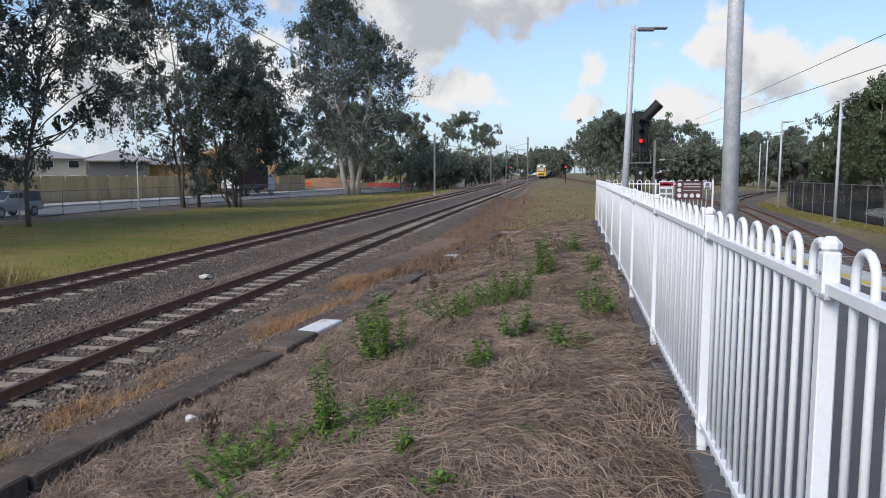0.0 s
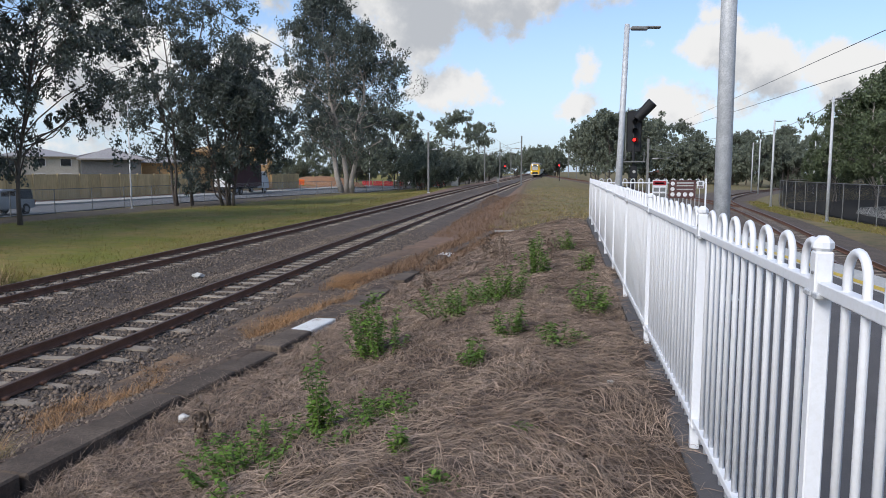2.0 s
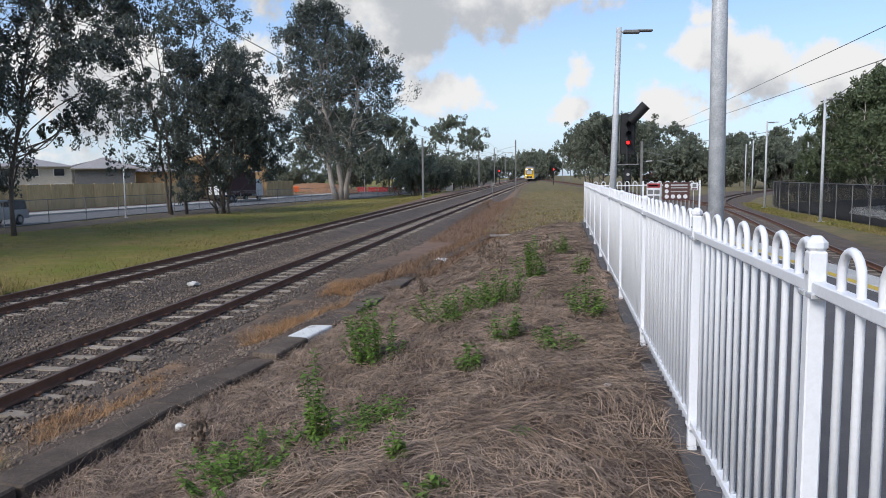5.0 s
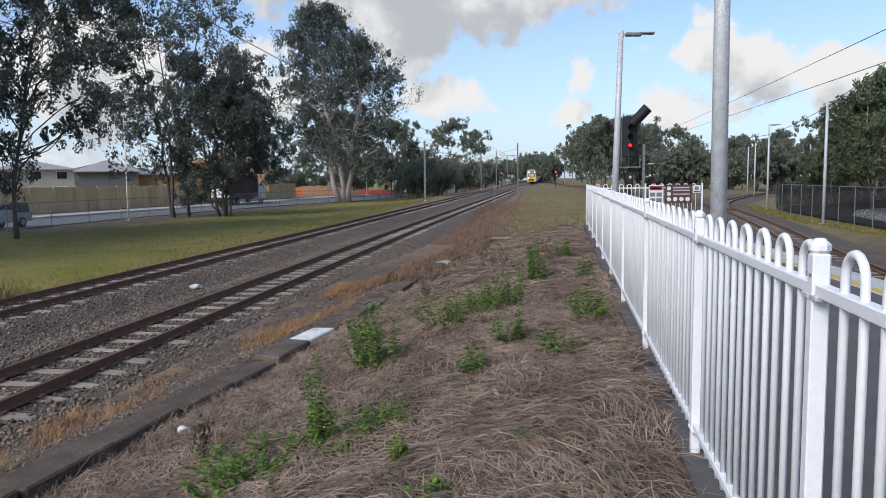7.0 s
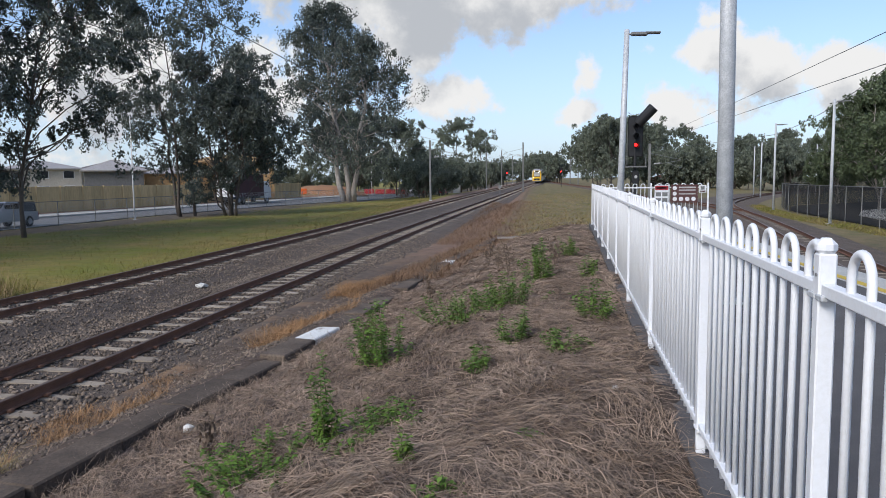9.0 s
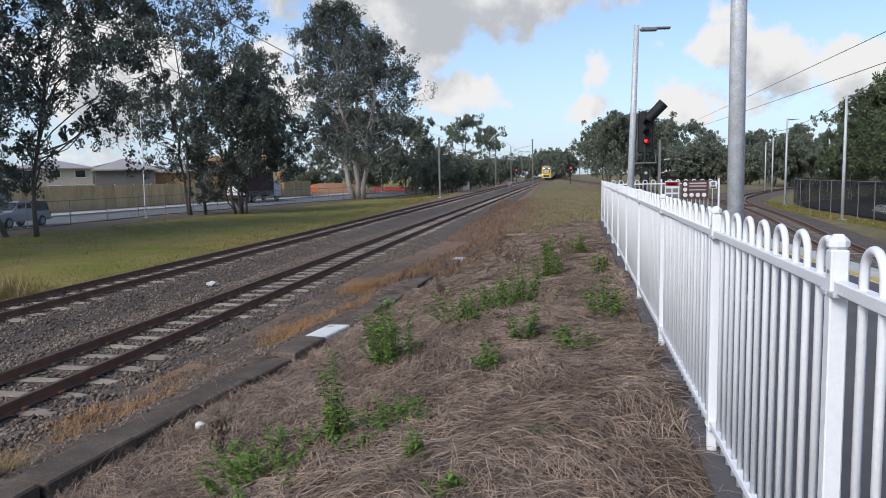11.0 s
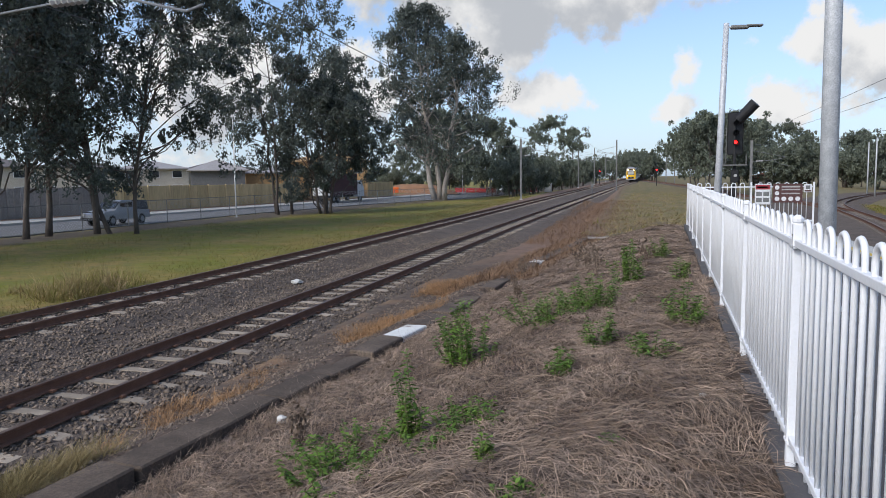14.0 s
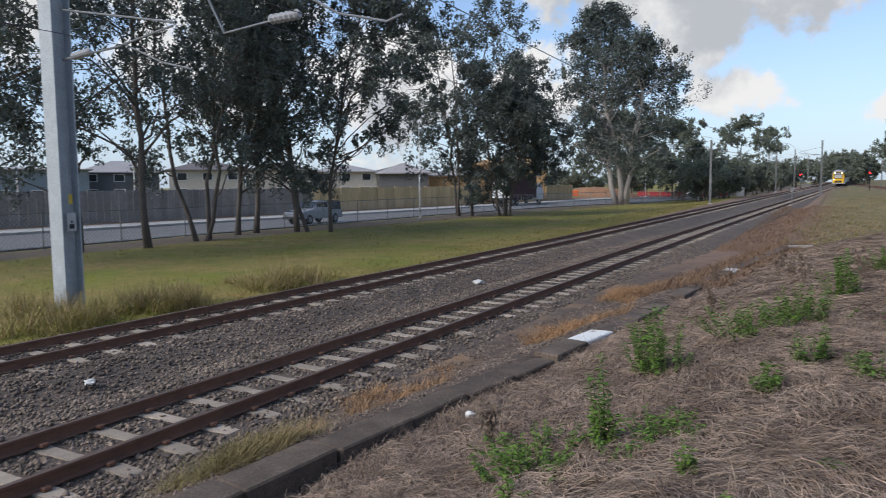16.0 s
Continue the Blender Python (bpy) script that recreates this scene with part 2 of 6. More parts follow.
M_GLASS = material("dark_glass", (0.02, 0.023, 0.027), (0.03, 0.033, 0.037), 0.08, 0.5, 3, 0, spec=0.6)
M_ORANGEP = material("orange_barrier", (0.80, 0.16, 0.03), (0.68, 0.13, 0.03), 0.6, 3, 20, 0.02)
M_REDP = material("red_barrier", (0.45, 0.04, 0.04), (0.38, 0.035, 0.035), 0.6, 3, 20, 0.02)
M_DIRT = material("orange_earth", (0.33, 0.17, 0.09), (0.25, 0.14, 0.08), 0.95, 0.6, 4, 0.2, 0.05)
M_SCREEN = material("black_mesh", (0.012, 0.013, 0.016), (0.02, 0.021, 0.024), 0.75, 1, 30, 0.05)
M_MULCH = material("dark_mulch", (0.05, 0.042, 0.034), (0.035, 0.03, 0.025), 0.95, 0.7, 8, 0.25, 0.03)
M_RUBBER = material("tyre_rubber", (0.015, 0.015, 0.015), (0.02, 0.02, 0.02), 0.9, 3, 30, 0.05)
M_CARB = material("dark_blue_paint", (0.03, 0.035, 0.05), (0.028, 0.032, 0.045), 0.25, 3, 30, 0, metal=0.3)
M_CARS = material("silver_paint", (0.30, 0.32, 0.36), (0.27, 0.29, 0.33), 0.3, 3, 30, 0, metal=0.4)
M_CARW = material("white_vehicle_paint", (0.75, 0.75, 0.75), (0.70, 0.70, 0.70), 0.35, 3, 30, 0)
M_MAROON = material("maroon_curtain_side", (0.075, 0.028, 0.035), (0.055, 0.022, 0.028), 0.6, 1, 10, 0.05, 0.02)
M_TRAINY = material("train_yellow", (0.80, 0.48, 0.01), (0.76, 0.45, 0.012), 0.35, 1, 20, 0)
M_TRAINS = material("train_steel", (0.42, 0.43, 0.46), (0.36, 0.37, 0.40), 0.4, 0.6, 12, 0.02, metal=0.5)
M_TRAINR = material("train_roof", (0.20, 0.20, 0.21), (0.16, 0.16, 0.17), 0.6, 0.6, 12, 0.02)
M_SIGNBROWN = material("brown_sign", (0.10, 0.045, 0.04), (0.09, 0.04, 0.036), 0.5, 3, 30, 0)
M_SIGNRED = material("red_sign", (0.35, 0.03, 0.04), (0.32, 0.03, 0.04), 0.5, 3, 30, 0)
M_LAMPRED = glowing("red_aspect", (1.0, 0.015, 0.015), 5.0)
M_LAMPWARM = glowing("warm_headlight", (1.0, 0.82, 0.5), 14.0)
M_LITTER = material("white_litter", (0.66, 0.64, 0.60), (0.55, 0.53, 0.49), 0.7, 10, 60, 0.1, 0.004)


def ground_material():
    """Meadow to the west, straw-covered bank by the platform, bare earth beside the ballast, painted shade under the
    roadside trees.
    """
    m = material("ground_cover", (0.155, 0.162, 0.014), (0.265, 0.18, 0.058), 0.95, 0.34, 2.6, 0.33, 0.06, c=(0.125, 0.125, 0.03))
    nt = m.node_tree
    N, L = nt.nodes.new, nt.links.new
    bsdf = nt.nodes["Principled BSDF"]
    meadow = bsdf.inputs["Base Color"].links[0].from_socket
    geo = N("ShaderNodeNewGeometry")
    sep = N("ShaderNodeSeparateXYZ")
    L(geo.outputs["Position"], sep.inputs[0])
    nz = N("ShaderNodeTexNoise")
    nz.inputs["Scale"].default_value, nz.inputs["Detail"].default_value = 0.9, 5.0
    L(geo.outputs["Position"], nz.inputs["Vector"])

    def ramp(sock, lo, hi, wob):
        a = N("ShaderNodeMath")
        a.operation = "MULTIPLY_ADD"
        L(nz.outputs[0], a.inputs[0])
        a.inputs[1].default_value = wob
        L(sock, a.inputs[2])
        r = N("ShaderNodeMapRange")
        r.interpolation_type = "SMOOTHSTEP"
        r.inputs["From Min"].default_value, r.inputs["From Max"].default_value = lo, hi
        L(a.outputs[0], r.inputs["Value"])
        return r.outputs[0]

    def mul(a, b):
        n = N("ShaderNodeMath")
        n.operation = "MULTIPLY"
        L(a, n.inputs[0]), L(b, n.inputs[1])
        return n.outputs[0]

    def blend(f, a, b):
        n = N("ShaderNodeMix")
        n.data_type = "RGBA"
        L(f, n.inputs["Factor"]), L(a, n.inputs["A"]), L(b, n.inputs["B"])
        return n.outputs["Result"]

    def tone(a, b, s, d=6.0):
        n = N("ShaderNodeTexNoise")
        n.inputs["Scale"].default_value, n.inputs["Detail"].default_value, n.inputs["Roughness"].default_value = s, d, 0.65
        L(geo.outputs["Position"], n.inputs["Vector"])
        r = N("ShaderNodeMapRange")
        r.inputs["From Min"].default_value, r.inputs["From Max"].default_value = 0.35, 0.65
        L(n.outputs[0], r.inputs["Value"])
        x = N("ShaderNodeMix")
        x.data_type = "RGBA"
        x.inputs["A"].default_value, x.inputs["B"].default_value = (*a, 1), (*b, 1)
        L(r.outputs[0], x.inputs["Factor"])
        return x.outputs["Result"]

    litter = tone((0.125, 0.086, 0.062), (0.036, 0.025, 0.019), 6.0)
    earth = tone((0.128, 0.093, 0.068), (0.072, 0.052, 0.039), 5.0)
    rust = tone((0.25, 0.145, 0.075), (0.15, 0.10, 0.065), 2.2)
    pn = N("ShaderNodeTexNoise")
    pn.inputs["Scale"].default_value, pn.inputs["Detail"].default_value = 0.55, 4.0
    L(geo.outputs["Position"], pn.inputs["Vector"])
    pr = N("ShaderNodeMapRange")
    pr.inputs["From Min"].default_value, pr.inputs["From Max"].default_value = 0.50, 0.62
    L(pn.outputs[0], pr.inputs["Value"])
    patch = pr.outputs[0]
    east = ramp(sep.outputs["X"], -13.4, -12.6, 0.9)
    near = ramp(sep.outputs["Y"], 52.0, 30.0, 16.0)
    bank = mul(east, near)
    strip = ramp(sep.outputs["X"], -3.6, -4.6, 1.6)
    meadow = blend(ramp(sep.outputs["X"], -7.0, -5.0, 1.0), meadow, tone((0.22, 0.155, 0.08), (0.105, 0.108, 0.038), 0.8))
    col = blend(bank, meadow, blend(strip, litter, blend(patch, earth, rust)))
    beside = mul(mul(east, ramp(sep.outputs["X"], 1.2, -1.6, 3.0)), ramp(sep.outputs["Y"], 24.0, 34.0, 6.0))
    col = blend(beside, col, tone((0.22, 0.135, 0.092), (0.135, 0.088, 0.062), 2.5))
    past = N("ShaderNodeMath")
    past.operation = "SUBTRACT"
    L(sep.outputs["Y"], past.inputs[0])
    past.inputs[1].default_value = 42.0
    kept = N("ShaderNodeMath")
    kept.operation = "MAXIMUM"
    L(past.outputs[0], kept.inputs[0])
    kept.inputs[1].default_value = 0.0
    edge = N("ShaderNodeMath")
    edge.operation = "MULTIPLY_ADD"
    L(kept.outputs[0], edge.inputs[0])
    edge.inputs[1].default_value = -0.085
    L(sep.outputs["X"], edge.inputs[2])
    # brown earth band under the roadside gums, with their shade put into its colour
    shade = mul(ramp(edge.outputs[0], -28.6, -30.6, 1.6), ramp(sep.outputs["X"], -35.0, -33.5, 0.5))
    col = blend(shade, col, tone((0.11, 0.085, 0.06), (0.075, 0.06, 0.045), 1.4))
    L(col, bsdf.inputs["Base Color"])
    return m


M_GROUND = ground_material()

# ---- builders ----
def mesh_from(name, verts, faces):
    """A mesh from numpy arrays: faces all with the same number of corners."""
    me = bpy.data.meshes.new(name)
    verts, faces = np.asarray(verts, np.float32), np.asarray(faces, np.int32)
    k = faces.shape[1]
    me.vertices.add(len(verts))
    me.vertices.foreach_set("co", verts.ravel())
    me.loops.add(faces.size)
    me.loops.foreach_set("vertex_index", faces.ravel())
    me.polygons.add(len(faces))
    me.polygons.foreach_set("loop_start", np.arange(0, faces.size, k, dtype=np.int32))
    me.update(calc_edges=True)
    me.validate()
    return me


def sheet(name, verts, faces, mat, parent=None, label="", smooth=False):
    me = mesh_from(name, verts, faces)
    me.materials.append(mat)
    if smooth:
        me.polygons.foreach_set("use_smooth", np.ones(len(me.polygons), bool))
    ob = new(name, me)
    ob.parent = parent
    return tagged(ob, label)


def part(name, bm, mat, parent=None, label="", smooth=False):
    me = bpy.data.meshes.new(name)
    bmesh.ops.recalc_face_normals(bm, faces=bm.faces)
    bm.to_mesh(me)
    bm.free()
    for m in mat if isinstance(mat, (list, tuple)) else [mat]:
        me.materials.append(m)
    if smooth:
        me.polygons.foreach_set("use_smooth", np.ones(len(me.polygons), bool))
    ob = new(name, me)
    ob.parent = parent
    return tagged(ob, label)


def again(ob, parent, m):
    """One more piece on the same mesh."""
    o = new(ob.name.split(".")[0], ob.data)
    o.parent, o.matrix_basis = parent, m
    return o


def thing(name, label, category, group="", kind="", at=None):
    ob = new(name)
    ob.empty_display_size = 0.2
    if at is not None:
        ob.matrix_basis = at
    return tagged(ob, label, category, group, kind)


def box(bm, x0, x1, y0, y1, z0, z1, bevel=0.0, m=None):
    r = bmesh.ops.create_cube(bm, size=1)
    for v in r["verts"]:
        v.co = Vector(((x0 + x1) / 2 + v.co.x * (x1 - x0), (y0 + y1) / 2 + v.co.y * (y1 - y0), (z0 + z1) / 2 + v.co.z * (z1 - z0)))
    vs = list(r["verts"])
    if bevel:
        es = list({e for v in vs for e in v.link_edges})
        out = bmesh.ops.bevel(bm, geom=es, offset=bevel, segments=1, affect="EDGES", profile=0.6)
        vs = list({v for f in out["faces"] for v in f.verts} | {v for v in vs if v.is_valid})
    if m is not None:
        bmesh.ops.transform(bm, matrix=m, verts=vs)
    return bm


def tube(bm, pts, radii, n=8, cap=True):
    """A round bar along points; radii: one, or one a point."""
    pts = [Vector(p) for p in pts]
    if isinstance(radii, (int, float)):
        radii = [radii] * len(pts)
    radii = [float(r) for r in radii]
    rings, side = [], None
    for i, p in enumerate(pts):
        way = (pts[min(i + 1, len(pts) - 1)] - pts[max(i - 1, 0)]).normalized()
        if side is None:
            side = way.orthogonal().normalized()
        side = (side - way * side.dot(way)).normalized()
        other = way.cross(side)
        rings.append([bm.verts.new(p + radii[i] * (side * np.cos(a) + other * np.sin(a))) for a in np.linspace(0, 2 * np.pi, n, endpoint=False)])
    for a, b in zip(rings, rings[1:]):
        for k in range(n):
            bm.faces.new((a[k], a[(k + 1) % n], b[(k + 1) % n], b[k]))
    if cap:
        bm.faces.new(rings[0][::-1])
        bm.faces.new(rings[-1])
    return bm


def sweep(bm, profile, pts, up=Vector((0, 0, 1)), cap=True):
    """A profile of (across, up) pairs along points."""
    pts = [Vector(p) for p in pts]
    rings = []
    for i, p in enumerate(pts):
        way = (pts[min(i + 1, len(pts) - 1)] - pts[max(i - 1, 0)]).normalized()
        right = way.cross(up).normalized()
        rings.append([bm.verts.new(p + right * a + up * b) for a, b in profile])
    n = len(profile)
    for a, b in zip(rings, rings[1:]):
        for k in range(n):
            bm.faces.new((a[k], a[(k + 1) % n], b[(k + 1) % n], b[k]))
    if cap:
        bm.faces.new(rings[0][::-1])
        bm.faces.new(rings[-1])
    return bm


def smooth(a, b, x):
    t = np.clip((x - a) / (b - a), 0, 1)
    return t * t * (3 - 2 * t)


def wave(x, y, s, seed=0.0):
    """Cheap rolling unevenness between -1 and 1."""
    return (np.sin(x * s + seed) * np.cos(y * s * 0.83 + 1.7 * seed) + 0.6 * np.sin(x * s * 2.3 + y * s * 1.9 + seed * 3) + 0.4 * np.cos(y * s * 4.1 - x * s * 3.3 + seed)) / 2


# ---- lie of the land ----
RAIL = -1.0                                   # top of the rails; 0 is the platform
NEAR_X, FAR_X, GAUGE = -7.15, -11.87, 1.067


def beyond(y):
    """Metres past the end of the level straight, eased in."""
    y = np.minimum(np.asarray(y, float), 400.0)
    return np.where(y < 28, 0.0, np.where(y < 52, (y - 28) ** 2 / 48, y - 40))


def drift(y):
    """How far the line bears to the east."""
    return 0.038 * beyond(y)


def rise(y):
    """How far the line climbs."""
    return 0.0095 * beyond(y)


def along(x, y, z):
    """A point of the level straight carried onto the climbing line."""
    return (float(x + drift(y)), float(y), float(z + rise(y)))


def kerb_x(y):
    return np.interp(y, (-8, 4.5, 6.75, 8.5, 10.3, 12, 15, 21, 33), (-5.3, -4.02, -3.76, -3.53, -3.36, -3.18, -2.96, -2.62, -1.7))


def fence_x(y):
    return 0.77 + 0.041 * y


def land(x, y):
    x, y = np.asarray(x, float), np.asarray(y, float)
    xk, xf = kerb_x(np.minimum(y, 33)), fence_x(np.minimum(y, 40))
    fade = smooth(14, 62, y)
    s = np.clip((x - xk) / (xf - 0.15 - xk), 0, 1)
    u = x - drift(y)
    foot = -0.87 - 0.10 * (1 - smooth(4.5, 7.5, y)) - 0.19 * smooth(14, 34, y)
    top = 0.0 - 1.08 * fade
    bank = foot + (top - foot) * smooth(-0.15, 0.92, s) + 0.055 * wave(x, y, 1.3) + 0.032 * wave(x, y, 4.1, 2.0) * smooth(0.0, 0.3, s) + 0.016 * wave(x, y, 11.0, 0.5) * (y < 20)
    down = -0.745 - 0.22 * smooth(14, 34, y) - 0.40 * smooth(0.3, 1.7, xk - x) + 0.02 * wave(x, y, 3.0, 1.0)
    z = np.where(x > xk - 0.2, bank, down)
    z = np.where(x > xf + 0.1, np.where(y < 27.5, -0.4 - 0.95 * smooth(4.0, 6.0, x), -1.35 + 0.0 * x), z)
    z = np.where((x > xf + 0.1) & (y >= 27.5), top - 0.02 - (1.35 + top) * smooth(0.5, 7, x - xf), z)
    west = -1.32 + 0.04 * wave(x, y, 0.5) + 0.02 * wave(x, y, 2.1, 1.0)
    z = np.where(u < -13.2, west, z)
    z = np.where((u >= -13.2) & (u < -5.6), np.minimum(z, -1.4), z)
    wide = np.maximum(y - 110, 0) * 0.25
    return z + rise(y) * smooth(-24, -15, u) * (1 - smooth(5 + wide, 14 + wide, u))


def build_ground():
    xs = np.unique(np.round(np.concatenate([np.linspace(-1400, -80, 18), np.linspace(-80, -14, 60), np.linspace(-14, 6, 150), np.linspace(6, 60, 40), np.linspace(60, 1400, 18)]), 3))
    ys = np.unique(np.round(np.concatenate([np.linspace(-300, -6, 14), np.linspace(-6, 34, 240), np.linspace(34, 120, 70), np.linspace(120, 2500, 26)]), 3))
    X, Y = np.meshgrid(xs, ys)
    v = np.stack([X, Y, land(X, Y)], -1).reshape(-1, 3)
    i = np.arange(len(xs) * len(ys)).reshape(len(ys), len(xs))
    f = np.stack([i[:-1, :-1], i[:-1, 1:], i[1:, 1:], i[1:, :-1]], -1).reshape(-1, 4)
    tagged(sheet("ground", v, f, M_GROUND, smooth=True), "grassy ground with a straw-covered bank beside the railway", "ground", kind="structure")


build_ground()

# ---- railway ----
def ballast_top(x):
    """Height of the ballast across the two straight tracks."""
    d = np.minimum(np.abs(x - NEAR_X), np.abs(x - FAR_X))
    return RAIL - 0.185 - 0.20 * smooth(1.15, 2.35, d)


def build_ballast():
    xs, ys = np.linspace(-14.1, -4.95, 62), np.concatenate([np.linspace(-40, 0, 20), np.linspace(0.3, 45, 150), np.linspace(46, 1500, 60)])
    X, Y = np.meshgrid(xs, ys)
    Z = ballast_top(X) + 0.012 * wave(X, Y, 5.0) + rise(Y)
    v = np.stack([X + drift(Y), Y, Z], -1).reshape(-1, 3)
    i = np.arange(len(xs) * len(ys)).reshape(len(ys), len(xs))
    f = np.stack([i[:-1, :-1], i[:-1, 1:], i[1:, 1:], i[1:, :-1]], -1).reshape(-1, 4)
    tagged(sheet("ballast_bed", v, f, M_BALLAST, smooth=True), "bed of grey crushed ballast under the two tracks", "ballast", kind="structure")


def stones(name, n, xr, yr, height, size, label, mat=None):
    """Loose broken stones as one mesh: knocked-about octahedra."""
    rng = np.random.default_rng(5)
    y = yr[0] + (yr[1] - yr[0]) * rng.random(n) ** 1.5
    x = rng.uniform(*xr, n)
    on = np.minimum(np.abs(x - NEAR_X), np.abs(x - FAR_X)) < 1.06
    sl = (y / 0.685) % 1.0
    keep = ~(on & (np.abs(sl - 0.5) < 0.20) & (rng.random(n) < 0.50 + 0.48 * (np.minimum(np.abs(x - NEAR_X), np.abs(x - FAR_X)) < 0.5)) & (wave(x, y, 1.9, 3.0) > -0.75))
    for c in (NEAR_X, FAR_X):
        keep &= np.abs(np.abs(x - c) - GAUGE / 2 - 0.03) > 0.07
    x, y = x[keep], y[keep]
    n = len(x)
    base = np.array([(1, 0, 0), (-1, 0, 0), (0, 1, 0), (0, -1, 0), (0, 0, 1), (0, 0, -1)], float)
    tri = np.array([(0, 2, 4), (2, 1, 4), (1, 3, 4), (3, 0, 4), (2, 0, 5), (1, 2, 5), (3, 1, 5), (0, 3, 5)])
    r = size * rng.uniform(0.55, 1.25, (n, 1, 1)) * rng.uniform(0.6, 1.25, (n, 6, 1))
    p = base[None] * r + rng.normal(0, 0.25 * size, (n, 6, 3))
    a = rng.uniform(0, 6.28, n)
    c, s = np.cos(a)[:, None], np.sin(a)[:, None]
    px, py = p[..., 0] * c - p[..., 1] * s, p[..., 0] * s + p[..., 1] * c
    z = height(x) + rng.uniform(-0.012, 0.02, n)
    v = np.stack([px + x[:, None], py + y[:, None], p[..., 2] * 0.8 + z[:, None]], -1).reshape(-1, 3)
    f = (tri[None] + 6 * np.arange(n)[:, None, None]).reshape(-1, 3)
    return tagged(sheet(name, v, f, mat or M_STONE), label, "ballast", kind="stuff")


RAIL_PROFILE = [(-0.06, -0.15), (0.06, -0.15), (0.058, -0.138), (0.012, -0.122), (0.010, -0.045), (0.034, -0.032), (0.034, -0.004), (0.026, 0.0), (-0.026, 0.0), (-0.034, -0.004), (-0.034, -0.032), (-0.010, -0.045), (-0.012, -0.122), (-0.058, -0.138)]


def rail_part(points, parent, cap=True):
    bm = bmesh.new()
    sweep(bm, RAIL_PROFILE, points, cap=cap)
    ob = part("rail", bm, [M_RUST, M_RAILTOP], parent)
    for p in ob.data.polygons:
        if p.normal.z > 0.6 and p.center.z > float(np.interp(p.center.y, [q[1] for q in points], [q[2] for q in points])) - 0.02:
            p.material_index = 1
    return ob


def sleeper_mesh():
    """A concrete sleeper, dipped in the middle, with rail seats and clips."""
    bm = bmesh.new()
    xs = [-1.07, -0.98, -0.72, -0.36, 0.0, 0.36, 0.72, 0.98, 1.07]
    zt = [-0.04, -0.012, 0.004, 0.002, -0.004, 0.002, 0.004, -0.012, -0.04]
    wt = [0.085, 0.10, 0.105, 0.095, 0.085, 0.095, 0.105, 0.10, 0.085]
    rings = [[bm.verts.new((x, -w - 0.025, -0.2)), bm.verts.new((x, w + 0.025, -0.2)), bm.verts.new((x, w, z)), bm.verts.new((x, -w, z))] for x, z, w in zip(xs, zt, wt)]
    for a, b in zip(rings, rings[1:]):
        for k in range(4):
            bm.faces.new((a[k], a[(k + 1) % 4], b[(k + 1) % 4], b[k]))
    bm.faces.new(rings[0]), bm.faces.new(rings[-1][::-1])
    return bm


def clip_mesh():
    bm = bmesh.new()
    box(bm, -0.035, 0.035, -0.045, 0.045, -0.01, 0.035, 0.01)
    return bm


def build_track(cx, count, label):
    t = thing("railway_track", label, "railway track", "straight tracks")
    for s in (-1, 1):
        x = cx + s * (GAUGE / 2 + 0.03)
        rail_part([along(x, y, RAIL) for y in (-40, 0, 20, 28, 32, 36, 40, 44, 48, 52, 60, 120, 200, 300, 400, 1400)], t)
    first = part("sleeper", sleeper_mesh(), M_SLEEPER, t)
    clip = part("rail_clip", clip_mesh(), M_RUST, t, "rusty spring clip")
    rng = random.Random(int(-cx * 10))
    for i in range(count):
        y = 0.685 * (i + 0.5) - 4.11
        way = -np.degrees(np.arctan(float(drift(y + 1) - drift(y))))
        m = pose(*along(cx + rng.uniform(-0.03, 0.03), y, RAIL - 0.158 - rng.uniform(0, 0.02)), rng.uniform(-2, 2), rng.uniform(-1.0, 1.0), way + rng.uniform(-1, 1))
        if i == 0:
            first.matrix_basis = m
        else:
            again(first, t, m)
        if y < 22 and y > 1:
            for s in (-1, 1):
                for k in (-1, 1):
                    mm = pose(cx + s * (GAUGE / 2 + 0.03) + k * 0.095, y, RAIL - 0.145)
                    if clip.matrix_basis.translation.length == 0:
                        clip.matrix_basis = mm
                    else:
                        again(clip, t, mm)
    return t


build_ballast()
build_track(NEAR_X, 290, "rusty narrow-gauge railway track on concrete sleepers")
build_track(FAR_X, 290, "rusty narrow-gauge track beside the mown grass")
stones("ballast_stones", 62000, (-14.2, -4.9), (2.0, 42.0), ballast_top, 0.036, "grey broken ballast stones between the rails")
stones("ballast_stones", 9000, (-14.2, -4.9), (-5.0, 2.0), ballast_top, 0.036, "grey broken ballast stones beside the platform end")


# curved track beyond the platform
def bend(s):
    """Centre line of the curved track, s metres from behind the platform."""
    ps = [(5.6, -10), (7.5, 9), (9.0, 20), (10.7, 30), (12.6, 40), (14.3, 50), (15.8, 61), (18.8, 77), (25.5, 96), (38, 125), (62, 160), (110, 200)]
    x = np.interp(s, range(len(ps)), [p[0] for p in ps])
    y = np.interp(s, range(len(ps)), [p[1] for p in ps])
    return x, y


def curve_points(offset, z, n=60):
    s = np.linspace(0, 11, n)
    x, y = bend(s)
    for _ in range(4):
        x[1:-1] = (x[:-2] + 2 * x[1:-1] + x[2:]) / 4
        y[1:-1] = (y[:-2] + 2 * y[1:-1] + y[2:]) / 4
    dx, dy = np.gradient(x), np.gradient(y)
    l = np.hypot(dx, dy)
    return [(a + offset * q / k, b - offset * p / k, z) for a, b, p, q, k in zip(x, y, dx, dy, l)]


